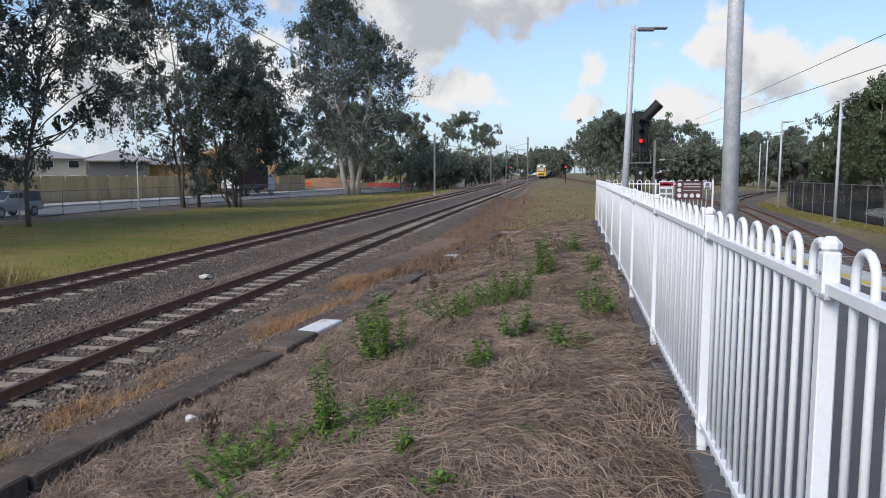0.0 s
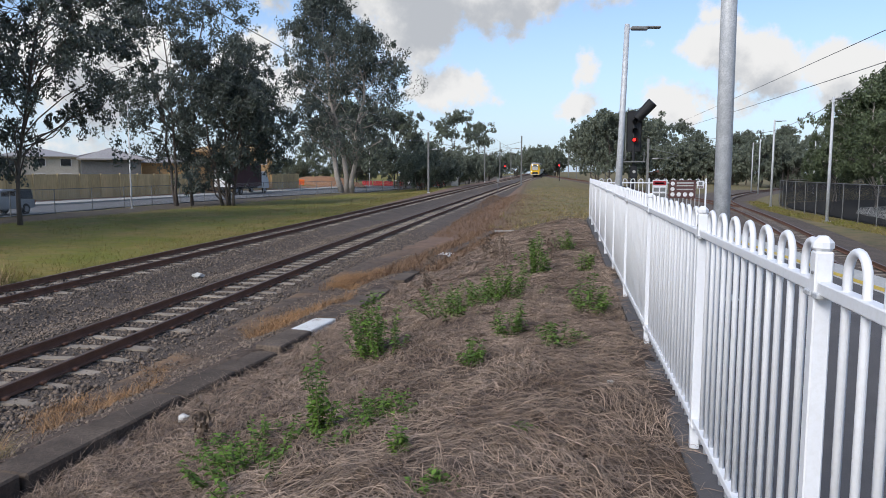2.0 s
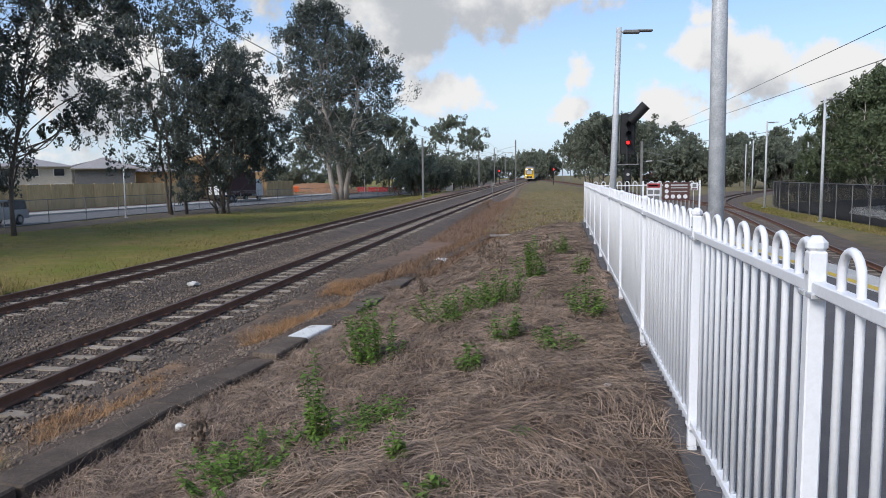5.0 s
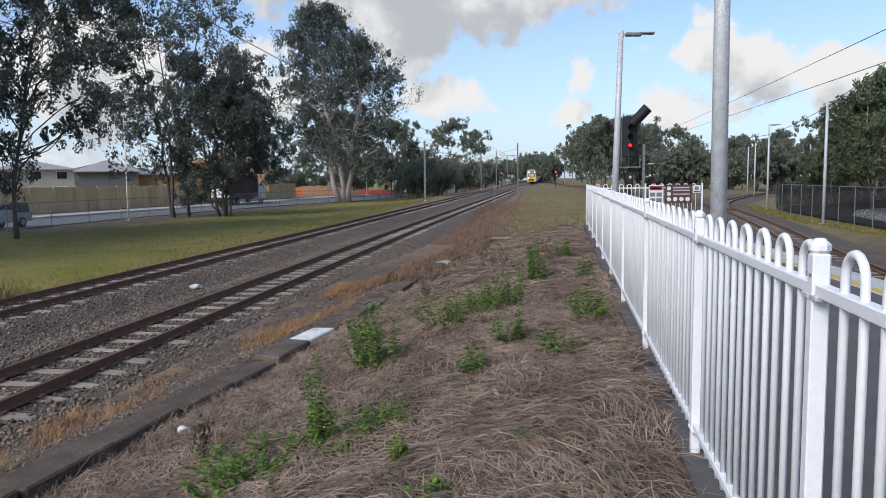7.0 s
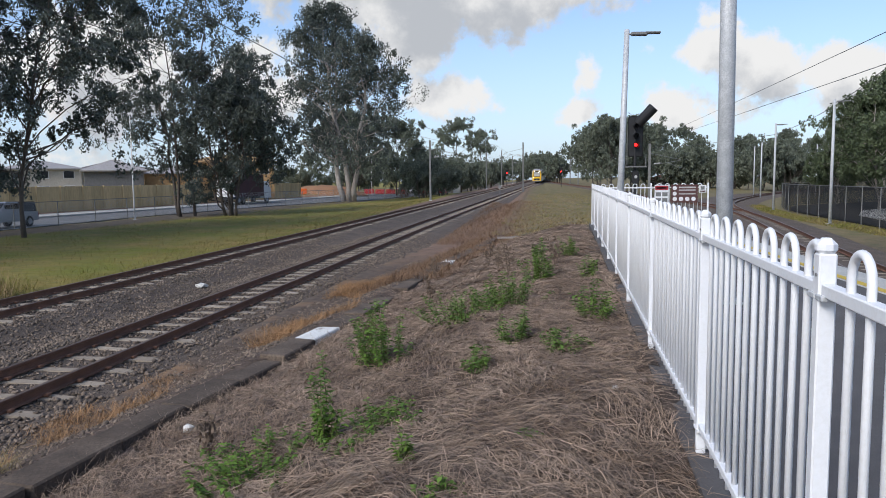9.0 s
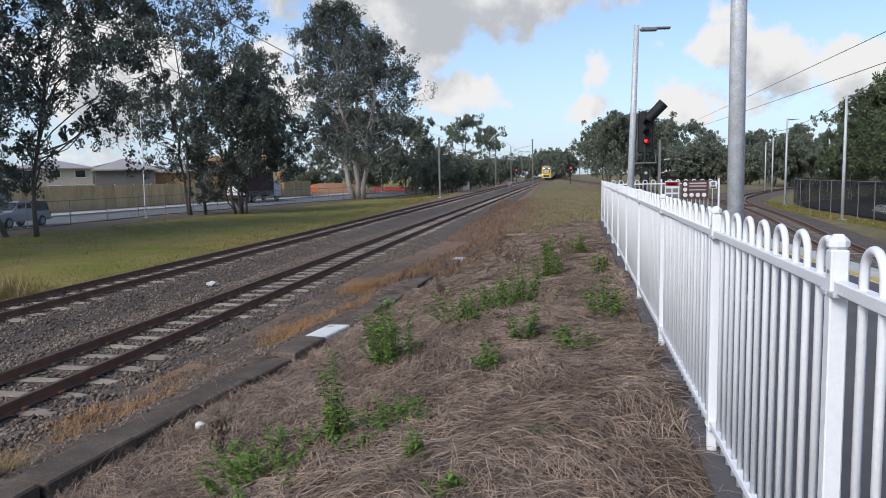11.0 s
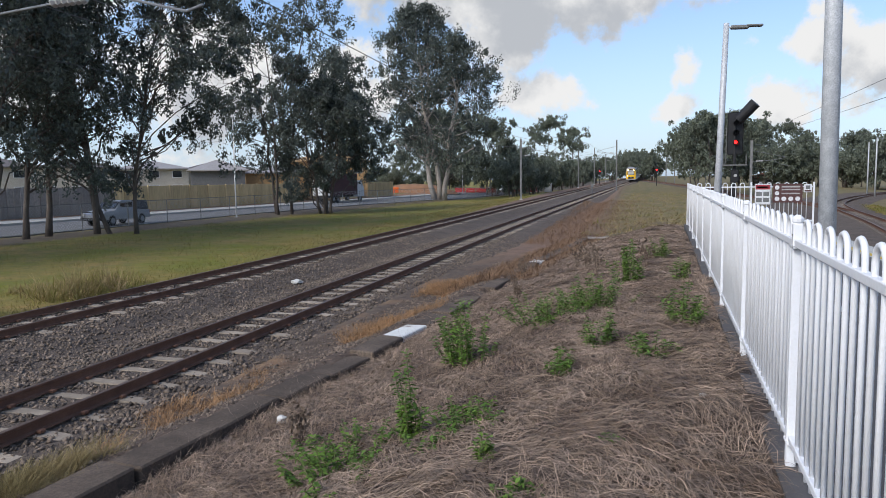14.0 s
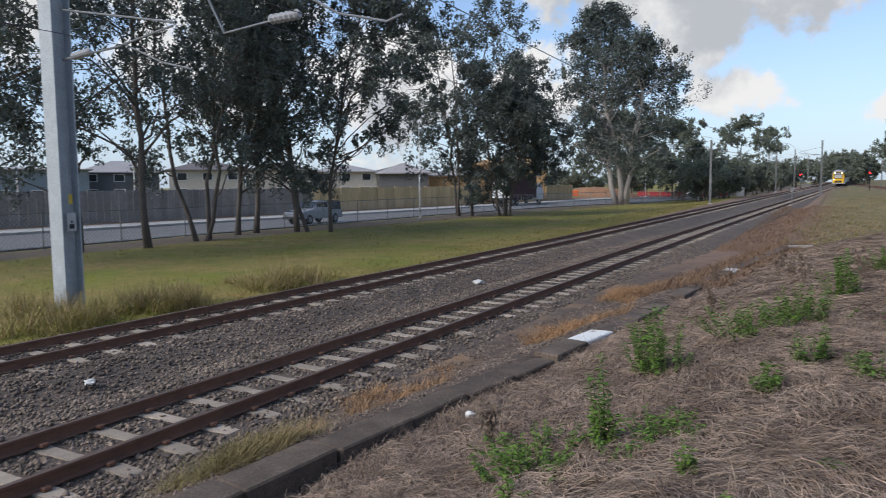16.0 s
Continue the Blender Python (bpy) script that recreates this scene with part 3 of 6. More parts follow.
def build_curve():
    t = thing("railway_track", "rusty curved railway track beyond the platform", "railway track")
    for s in (-1, 1):
        rail_part(curve_points(s * (GAUGE / 2 + 0.03), RAIL), t)
    mid = curve_points(0, RAIL - 0.188, 400)
    first = None
    acc, last = 0.0, None
    for p, q in zip(mid, mid[1:]):
        d = np.hypot(q[0] - p[0], q[1] - p[1])
        acc += d
        if acc >= 0.68 and -5 < p[1] < 110:
            acc = 0.0
            m = pose(*p, 0, 0, np.degrees(np.arctan2(q[1] - p[1], q[0] - p[0])) - 90)
            if first is None:
                first = part("sleeper", sleeper_mesh(), M_SLEEPER, t)
                first.matrix_basis = m
            else:
                again(first, t, m)
    bm = bmesh.new()
    sweep(bm, [(-6.0, -0.22), (-1.5, -0.19), (1.3, -0.19), (2.6, -0.36)], curve_points(0, RAIL), cap=False)
    tagged(part("curved_ballast_bed", bm, M_BALLAST), "dark ballast strip under the curved track", "ballast", kind="structure")


build_curve()


def build_branch():
    """The line that leaves the main tracks far off and meets the curve."""
    t = thing("railway_track", "distant rusty branch track crossing the grass towards the curve", "railway track")
    ys = np.linspace(62, 262, 40)
    xs = np.interp(ys, (62, 80, 105, 133, 165, 185, 225, 262), (15.9, 17.0, 15.2, 11.4, 8.5, 5.6, 2.2, 1.2))
    for _ in range(5):
        xs[1:-1] = (xs[:-2] + 2 * xs[1:-1] + xs[2:]) / 4
    zs = land(xs, ys) + 0.34
    for s in (-1, 1):
        rail_part([(x + s * 0.56, y, z) for x, y, z in zip(xs, ys, zs)], t)
    bm = bmesh.new()
    sweep(bm, [(-2.2, -0.45), (-1.4, -0.16), (1.4, -0.16), (2.2, -0.45)], [(x, y, z) for x, y, z in zip(xs, ys, zs)], cap=False)
    part("ballast_strip", bm, M_BALLAST, t, "dark ballast strip")


build_branch()

# ---- platform, kerb and white fence ----
def build_platform():
    bm = bmesh.new()
    ys = np.linspace(-12, 26.6, 20)
    top = []
    for y in ys:
        top.append([bm.verts.new((fence_x(y) - 0.085, y, -0.5)), bm.verts.new((fence_x(y) - 0.085, y, 0.02)), bm.verts.new((4.60, y, 0.05)), bm.verts.new((4.60, y, -1.3))])
    for a, b in zip(top, top[1:]):
        for k in range(4):
            bm.faces.new((a[k], a[(k + 1) % 4], b[(k + 1) % 4], b[k]))
    bm.faces.new(top[0]), bm.faces.new(top[-1][::-1])
    tagged(part("platform", bm, M_ASPHALT), "dark asphalt station platform behind the fence", "platform", kind="structure")
    coping = thing("platform_edge", "pale concrete platform edge with a yellow line", "platform edge", kind="structure")
    bm = bmesh.new()
    box(bm, 0.0, 0.66, 0, 1.18, -0.16, 0.0, 0.012)
    slab = part("coping_slab", bm, M_CONC, coping)
    bm = bmesh.new()
    box(bm, 0.0, 0.13, 0, 1.2, 0.0, 0.006)
    line = part("yellow_line", bm, M_YELLOW, coping, "painted yellow line")
    for i in range(32):
        m = pose(4.604, -12 + 1.2 * i, 0.062)
        if i == 0:
            slab.matrix_basis, line.matrix_basis = m, m @ pose(0.03, 0, 0.001)
        else:
            again(slab, coping, m), again(line, coping, m @ pose(0.03, 0, 0.001))
    bm = bmesh.new()
    box(bm, 4.61, 5.15, -12, 26.4, -1.3, -0.1)
    tagged(part("platform_wall", bm, M_KERB), "concrete wall under the platform edge", "wall", kind="structure")


def build_kerb():
    rng = random.Random(3)
    k = thing("stone_kerb", "row of old dark concrete kerb slabs along the bank", "kerb")
    y, first, n = 0.70 - 8 * 1.06, {}, -8
    while y < 33:
        white = n in (9, 19)
        length = 1.05
        z = -0.71 - 0.22 * smooth(14, 34, y)
        sunk = {5: 0.02, 7: 0.035, 12: 0.04, 4: -0.02}.get(n, 0.0)
        if n not in (13, 16):
            yaw = -np.degrees(np.arctan(kerb_x(y + 1) - kerb_x(y)))
            m = pose(float(kerb_x(y)) + rng.uniform(-0.02, 0.02), y, z - sunk + rng.uniform(-0.015, 0.015), rng.uniform(-1.0, 1.0), rng.uniform(-2.5, 2.5), yaw + rng.uniform(-1.2, 1.2))
            if white not in first:
                bm = bmesh.new()
                box(bm, -0.35, 0.03, 0.006, length - 0.006, -0.30, 0.0, 0.018)
                first[white] = part("kerb_slab", bm, M_WHITESLAB if white else M_KERB, k, "white-painted slab" if white else "")
                first[white].matrix_basis = m
            else:
                again(first[white], k, m)
        y += 1.06
        n += 1


def hoop_mesh(width, top, low, r=0.0125):
    """Two pickets joined by a half-round loop."""
    bm = bmesh.new()
    h = width / 2
    zc = top - h
    pts = [(0, -h, low), (0, -h, zc)] + [(0, -h * np.cos(a), zc + h * np.sin(a)) for a in np.linspace(0, np.pi, 9)[1:-1]] + [(0, h, zc), (0, h, low)]
    tube(bm, pts, r, 8)
    return bm


def fence_span(fence, p, q, meshes):
    """Rails and hoops between two posts."""
    p, q = Vector(p), Vector(q)
    way = q - p
    length = way.length
    yaw = np.degrees(np.arctan2(way.y, way.x)) - 90
    for name, z0, z1, half in (("top_rail", 1.285, 1.325, 0.02), ("bottom_rail", 0.165, 0.205, 0.02)):
        bm = bmesh.new()
        box(bm, -half, half, 0.03, length - 0.03, z0, z1, 0.004)
        ob = part(name, bm, M_WHITE, fence)
        ob.matrix_basis = pose(p.x, p.y, p.z, 0, 0, yaw)
        for s in (0.035, length - 0.035):
            bm = bmesh.new()
            box(bm, -0.03, 0.03, s - 0.03, s + 0.03, z0 - 0.012, z0 + 0.006, 0.003)
            br = part("bracket", bm, M_GALV if z0 > 1 else M_WHITE, fence)
            br.matrix_basis = pose(p.x, p.y, p.z, 0, 0, yaw)
    n = int((length - 0.28 - 0.03) / 0.272) + 1
    for i in range(n):
        m = pose(p.x, p.y, p.z, 0, 0, yaw) @ pose(0, length - 0.28 - 0.272 * i, 0)
        if "hoop" not in meshes:
            meshes["hoop"] = part("hooped_picket", hoop_mesh(0.138, 1.44, 0.12, 0.0132), M_WHITE, fence, smooth=True)
            meshes["hoop"].matrix_basis = m
        else:
            again(meshes["hoop"], fence, m)


def fence_post(fence, p, yaw, meshes, low=-0.35):
    m = pose(*p, 0, 0, yaw)
    if "post" in meshes:
        again(meshes["post"], fence, m), again(meshes["cap"], fence, m), again(meshes["screw"], fence, m)
        return
    bm = bmesh.new()
    box(bm, -0.0265, 0.0265, -0.0265, 0.0265, low, 1.415, 0.005)
    meshes["post"] = part("post", bm, M_WHITE, fence)
    bm = bmesh.new()
    box(bm, -0.0305, 0.0305, -0.0305, 0.0305, 1.405, 1.462, 0.02)
    meshes["cap"] = part("post_cap", bm, M_WHITE, fence)
    bm = bmesh.new()
    tube(bm, [(-0.024, -0.01, 1.35), (-0.031, -0.01, 1.35)], 0.006, 6)
    meshes["screw"] = part("screw", bm, M_POSTG, fence, "dull steel screw")
    for k in ("post", "cap", "screw"):
        meshes[k].matrix_basis = m


def build_fence():
    f = thing("picket_fence", "white steel fence with hooped picket tops along the platform", "fence")
    meshes = {}
    ys = [-2.6, -0.1, 2.32, 4.32, 7.0, 9.67, 12.2, 14.85, 17.5, 20.3, 23.1, 26.0]
    ps = [(fence_x(y), y, 0.0) for y in ys]
    for p in ps:
        fence_post(f, p, -2.35, meshes)
    for p, q in zip(ps, ps[1:]):
        fence_span(f, p, q, meshes)
    g = thing("end_fence", "white hooped fence closing the end of the platform", "fence")
    meshes = {}
    ends = [(1.95, 26.05, 0.0), (3.86, 26.05, 0.0), (5.78, 26.05, 0.0)]
    for p in ends[1:]:
        fence_post(g, p, 90, meshes)
    for p, q in zip(ends, ends[1:]):
        fence_span(g, p, q, meshes)


build_platform()
build_kerb()
build_fence()

# ---- trees ----
def leaf_quads(rng, centres, radii, per, size, droop=0.7):
    """Slim hanging leaves scattered in soft lumps round the given centres."""
    sub = 4                                    # each lump is a few tight hanging sprays
    spray = rng.normal(0, 1, (len(centres) * sub, 3))
    spray *= np.minimum(1, 1.6 / np.linalg.norm(spray, axis=1, keepdims=True))
    hearts = np.repeat(centres, sub, 0) + spray * np.repeat(radii, sub)[:, None] * (0.60, 0.60, 0.50)
    each = max(1, per // sub)
    n = len(hearts) * each
    off = rng.normal(0, 1, (n, 3))
    off *= np.minimum(1, 1.7 / np.linalg.norm(off, axis=1, keepdims=True))
    c = np.repeat(hearts, each, 0) + off * np.repeat(np.repeat(radii, sub), each)[:, None] * (0.25, 0.25, 0.33) - np.abs(rng.normal(0, 1, (n, 1))) * np.repeat(np.repeat(radii, sub), each)[:, None] * (0, 0, 0.12)
    way = rng.normal(0, 1, (n, 3))
    way[:, 2] -= droop * 1.6
    way /= np.linalg.norm(way, axis=1)[:, None]
    side = np.cross(way, rng.normal(0, 1, (n, 3)))
    side /= np.linalg.norm(side, axis=1)[:, None] + 1e-9
    ln = size * rng.uniform(0.6, 1.4, (n, 1))
    wd = ln * rng.uniform(0.16, 0.30, (n, 1))
    v = np.stack([c - way * ln / 2, c + side * wd, c + way * ln / 2, c - side * wd], 1).reshape(-1, 3)
    f = np.arange(4 * n).reshape(n, 4)
    return v, f


def gum_tree(name, seed, height, spread, stems, crown_from, lumps, per, leaf, bark, label, category="tree", lean=0.0, leafmat=None, shape=0.55, trunk=0.165, group="", lump=0.8):
    """A gum tree: leaning stems, rising limbs, twigs, and leaves in lumps with gaps between."""
    rng = np.random.default_rng(seed)
    t = thing(name, label, category, group)
    centres, radii = [], []
    for s in range(stems):
        bm = bmesh.new()
        a = 2 * np.pi * (s + rng.random() * 0.6) / max(stems, 1)
        h = height * (1 if s == 0 else rng.uniform(0.72, 0.97))
        out = (0.0 if stems == 1 else rng.uniform(0.06, 0.16)) * h
        base = np.array([np.cos(a), np.sin(a), 0]) * (0.0 if stems == 1 else rng.uniform(0.15, 0.5))
        k = 11
        zs = np.linspace(-0.3, h * 0.93, k)
        wob = np.cumsum(rng.normal(0, 0.013 * h, (k, 2)), 0)
        line = np.stack([base[0] + np.cos(a) * out * np.maximum(zs / h, 0) ** 0.9 + wob[:, 0] + lean * zs, base[1] + np.sin(a) * out * np.maximum(zs / h, 0) ** 0.9 + wob[:, 1], zs], 1)
        r0 = trunk * (1 if stems == 1 else 0.66)
        rad = r0 * (1 - 0.9 * np.linspace(0, 1, k) ** 1.1) + 0.015
        rad[0] *= 1.35
        tube(bm, line, list(rad), 8)
        nb = int(lumps / stems / 4.5) + 1
        for b in range(nb):
            u = crown_from + (1 - crown_from) * ((b + rng.random()) / nb) ** 0.9
            z0 = u * h * 0.93
            p0 = np.array([np.interp(z0, zs, line[:, i]) for i in range(3)])
            az = rng.uniform(0, 2 * np.pi) if stems == 1 else a + rng.normal(0, 1.3)
            v = (u - crown_from) / (1 - crown_from)
            prof = (np.sin(np.pi * min(1, max(0.0, 0.16 + 0.84 * v))) ** 0.7 * (1 - shape * v * v) + 0.12)
            ln = spread * prof * rng.uniform(0.65, 1.12) * (1 if stems == 1 else 0.78)
            rise = rng.uniform(0.35, 0.95) * ln
            q = [p0]
            for j in range(1, 6):
                w = j / 5
                q.append(p0 + np.array([np.cos(az) * ln * w, np.sin(az) * ln * w, rise * w ** 0.8]) + rng.normal(0, 0.045 * ln, 3))
            rb = max(0.022, np.interp(z0, zs, rad) * 0.48)
            tube(bm, q, [rb * (1 - 0.8 * j / 5) for j in range(6)], 5, cap=False)
            for j in range(3, 6):
                for _ in range(1 if j < 4 else 2):
                    tip = q[j] + rng.normal(0, 1, 3) * (0.22 * ln, 0.22 * ln, 0.18 * ln) + (0, 0, 0.06 * ln)
                    tube(bm, [q[j], (q[j] + tip) / 2 + rng.normal(0, 0.05 * ln, 3), tip], [rb * 0.3, rb * 0.2, 0.008], 4, cap=False)
                    centres.append(tip)
                    radii.append(rng.uniform(0.5, 1.15) * lump)
        centres.append(line[-1])
        radii.append(lump)
        part("trunk", bm, bark, t, smooth=True)
    centres, radii = np.array(centres), np.array(radii)
    v, f = leaf_quads(rng, centres, radii, per, leaf)
    v[:, 2] = np.maximum(v[:, 2], 0.25)
    sheet("crown", v, f, leafmat or M_GUM, t)
    return t


def plant(t, x, y, s=1.0, turn=0.0, z=None):
    t.matrix_basis = Matrix.Translation((x, y, float(land(x, y)) if z is None else z)) @ Matrix.Rotation(radians(turn), 4, "Z") @ Matrix.Diagonal((s, s, s, 1))


def regrow(t, x, y, s=1.0, turn=0.0, z=None, tall=1.0):
    m = Matrix.Translation((x, y, float(land(x, y)) if z is None else z)) @ Matrix.Rotation(radians(turn), 4, "Z") @ Matrix.Diagonal((s, s, s * tall, 1))
    c = copy_thing(t, m)
    c.matrix_basis = m
    return c


ROW = "gum trees along the road"
gum_a = gum_tree("gum_tree", 11, 20, 4.8, 1, 0.13, 180, 78, 0.22, M_BARK, "tall dark gum tree with a bare trunk beside the road", group=ROW)
plant(gum_a, -30.0, 23.3, 1.0, 20)
gum_b = gum_tree("gum_tree", 12, 19, 5.6, 3, 0.16, 180, 66, 0.22, M_BARK, "multi-stemmed dark gum tree in the roadside row", group=ROW)
plant(gum_b, -31.2, 28.6, 1.0, 60)
gum_c = gum_tree("gum_tree", 13, 21, 8.6, 2, 0.08, 480, 165, 0.22, M_BARK, "two-stemmed gum tree with drooping leaves by the parked utility", group=ROW)
plant(gum_c, -29.6, 36.8, 1.0, 100)
regrow(gum_a, -30.9, 36.0, 0.95, 80)
regrow(gum_a, -30.6, 20.9, 0.8, 140)
regrow(gum_a, -32.7, 32.9, 0.92, 250)
regrow(gum_a, -32.7, 34.9, 1.0, 200)
regrow(gum_a, -31.8, 15.8, 1.0, 260)
regrow(gum_b, -32.2, 10.5, 1.0, 310)
gum_d = gum_tree("gum_tree", 21, 22, 7.4, 3, 0.27, 240, 84, 0.24, M_BARK, "tall gum tree with an airy spreading crown", group=ROW)
plant(gum_d, -31.2, 60.6, 1.0, 30)
gum_e = gum_tree("gum_tree", 22, 15.4, 6.2, 5, 0.02, 440, 130, 0.24, M_BARK, "dense low-branched gum clump with many stems", group=ROW)
plant(gum_e, -27.5, 61.6, 1.0, 10)
gum_f = gum_tree("gum_tree", 23, 29.5, 7.9, 3, 0.17, 480, 115, 0.32, M_BARKPALE, "very large pale-barked gum tree beside the railway", trunk=0.55, group=ROW, lump=1.35)
plant(gum_f, -27.1, 101, 1.0, 75)

FAR = "far trees"
far_a = gum_tree("far_tree", 31, 17, 6.5, 1, 0.10, 140, 95, 0.5, M_BARK, "dark round-headed tree in the distant belt", leafmat=M_GUMFAR, group=FAR, lump=1.25)
plant(far_a, -27, 135, 0.85, 0)
far_b = gum_tree("far_tree", 32, 20, 6.0, 1, 0.34, 90, 80, 0.5, M_BARK, "open-crowned distant gum tree above the belt", leafmat=M_GUMFAR, group=FAR, lump=1.25)
plant(far_b, -30, 262, 1.25, 0)
bush = gum_tree("bush", 33, 6, 4.2, 3, 0.05, 120, 90, 0.34, M_BARK, "dense dark green bush at the edge of the railway", "bush", leafmat=M_GUMFAR, group="trackside bushes")
plant(bush, -19, 120, 1.0, 0)

for x, y, s, a in [(-24, 148, 0.58, 40), (-33, 128, 0.9, 80), (-38, 150, 0.95, 120), (-22, 178, 0.48, 160), (-30, 190, 0.62, 200), (-46, 165, 0.6, 240), (-58, 175, 0.6, 280),
                   (10.6, 109, 0.66, 20), (9.4, 118, 0.60, 70), (14.2, 116, 0.70, 140), (12, 150, 0.75, 300), (13, 180, 0.8, 30)]:
    regrow(far_a, x, y, s, a)
for x, y, s, a in [(-20.5, 250, 1.0, 50), (14, 128, 0.6, 100), (-60, 150, 0.8, 10), (-75, 190, 0.8, 60)]:
    regrow(far_b, x, y, s, a)
rngf = random.Random(8)
for i in range(20):                            # belt beyond the curved track
    x = 24 + 5.6 * i + rngf.uniform(-2, 2)
    y = 176 - 0.55 * i + rngf.uniform(-10, 14)
    regrow(far_a, x, y, rngf.uniform(0.58, 0.80), rngf.uniform(0, 360))
for i in range(9):
    regrow(far_b, 26 + 13 * i + rngf.uniform(-3, 3), 196 + rngf.uniform(-8, 10), rngf.uniform(0.66, 0.90), rngf.uniform(0, 360))
for i in range(26):
    regrow(bush, 22 + 4.4 * i + rngf.uniform(-1.5, 1.5), 158 + rngf.uniform(-6, 6) - 0.4 * i, rngf.uniform(1.1, 1.6), rngf.uniform(0, 360))
for x, y, s in [(-18.4, 112, 0.8), (-17.5, 128, 0.9), (-18.5, 140, 1.1), (-17, 155, 1.0), (-17, 175, 1.1), (-16.5, 200, 1.1), (-17, 230, 1.3), (-18, 265, 1.5), (-23, 122, 1.1), (-15, 300, 1.5),
                (0, 260, 1.4), (3, 230, 1.2), (5, 205, 1.1), (-2, 330, 1.8), (4, 300, 1.6), (-12, 400, 2.2), (0, 420, 2.2), (-50, 145, 0.9), (-56, 140, 0.9), (-42, 172, 1.2)]:
    regrow(bush, x, y, s, 37 * s * x)
for i in range(16):                            # low tree line behind the houses
    regrow(bush, -150 + 6.5 * i, 175 + 3.0 * i, rngf.uniform(0.7, 1.1), rngf.uniform(0, 360))
hanging = gum_tree("leafy_tree", 41, 11.8, 5.2, 2, 0.16, 230, 120, 0.28, M_BARKPALE, "dense pale-green tree behind the black mesh fence", leafmat=M_WILLOW, group="trees behind the mesh fence")
plant(hanging, 28.0, 64.5, 0.86, 0)
for x, y, s, a in [(33, 70, 1.05, 90), (27, 55, 0.8, 200), (36, 60, 1.1, 150), (38, 84, 1.0, 30), (47, 92, 1.0, 250), (30, 78, 0.62, 310)]:
    regrow(hanging, x, y, s, a)

# ---- road, fences and houses to the west ----
def road_edge(y):
    return -47.3 + 0.09 * np.asarray(y, float)


def strip(name, ys, left, right, zl, zr, mat, label, category, thick=0.25):
    bm = bmesh.new()
    rows = []
    for y in ys:
        l, r = float(left(y)), float(right(y))
        rows.append([bm.verts.new((l, y, zl - thick)), bm.verts.new((l, y, zl)), bm.verts.new((r, y, zr)), bm.verts.new((r, y, zr - thick))])
    for a, b in zip(rows, rows[1:]):
        for k in range(4):
            bm.faces.new((a[k], a[(k + 1) % 4], b[(k + 1) % 4], b[k]))
    return tagged(part(name, bm, mat), label, category, kind="structure")


YS = np.linspace(-60, 150, 24)
strip("road", YS, road_edge, lambda y: np.interp(y, (-60, 60, 82, 98, 108, 150), (-34.7, -34.7, -33.0, -29.6, -25.5, -23.0)), -1.22, -1.22, M_ROAD, "grey asphalt road behind the roadside trees", "road")
strip("kerb_strip", YS, lambda y: road_edge(y) - 0.5, road_edge, -1.06, -1.06, M_CONC, "pale concrete kerb along the road", "kerb")
strip("pavement", YS, lambda y: road_edge(y) - 2.3, lambda y: road_edge(y) - 0.52, -0.98, -1.08, M_CONC, "pale concrete footpath beside the road", "pavement")
strip("garden_verge", YS, lambda y: road_edge(y) - 6.0, lambda y: road_edge(y) - 2.32, -0.80, -1.0, M_DIRT, "bare mulched strip below the timber fence", "verge", 0.5)
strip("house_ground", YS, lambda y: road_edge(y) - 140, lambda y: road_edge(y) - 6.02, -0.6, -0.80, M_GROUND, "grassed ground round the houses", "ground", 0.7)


def build_timber_fence():
    f = thing("timber_fence", "tall tan timber paling fence beside the road", "fence")
    g = thing("timber_fence", "tall weathered grey paling fence beside the road", "fence")
    first = {}
    y = 8.0
    while y < 118:
        grey = 26 < y < 56
        x = float(road_edge(y)) - 3.6
        own = g if grey else f
        m = pose(x, y, -0.98, 0, 0, -5.1)
        if grey not in first:
            bm = bmesh.new()
            box(bm, -0.02, 0.02, 0.01, 0.59, 0.0, 2.42, 0.006)
            for s in (0.3,):
                box(bm, 0.02, 0.032, s - 0.045, s + 0.045, 0.0, 2.40)
            first[grey] = part("paling", bm, M_TIMBERG if grey else M_TIMBER, own)
            first[grey].matrix_basis = m
            bm = bmesh.new()
            box(bm, -0.06, 0.06, -0.06, 0.06, -0.2, 2.5, 0.008)
            first[grey, 1] = part("fence_post", bm, M_TIMBERG if grey else M_TIMBER, own)
            first[grey, 1].matrix_basis = m @ pose(0.05, 0, 0)
        else:
            again(first[grey], own, m)
            if int(y / 0.6) % 5 == 0:
                again(first[grey, 1], own, m @ pose(0.05, 0, 0))
        y += 0.6


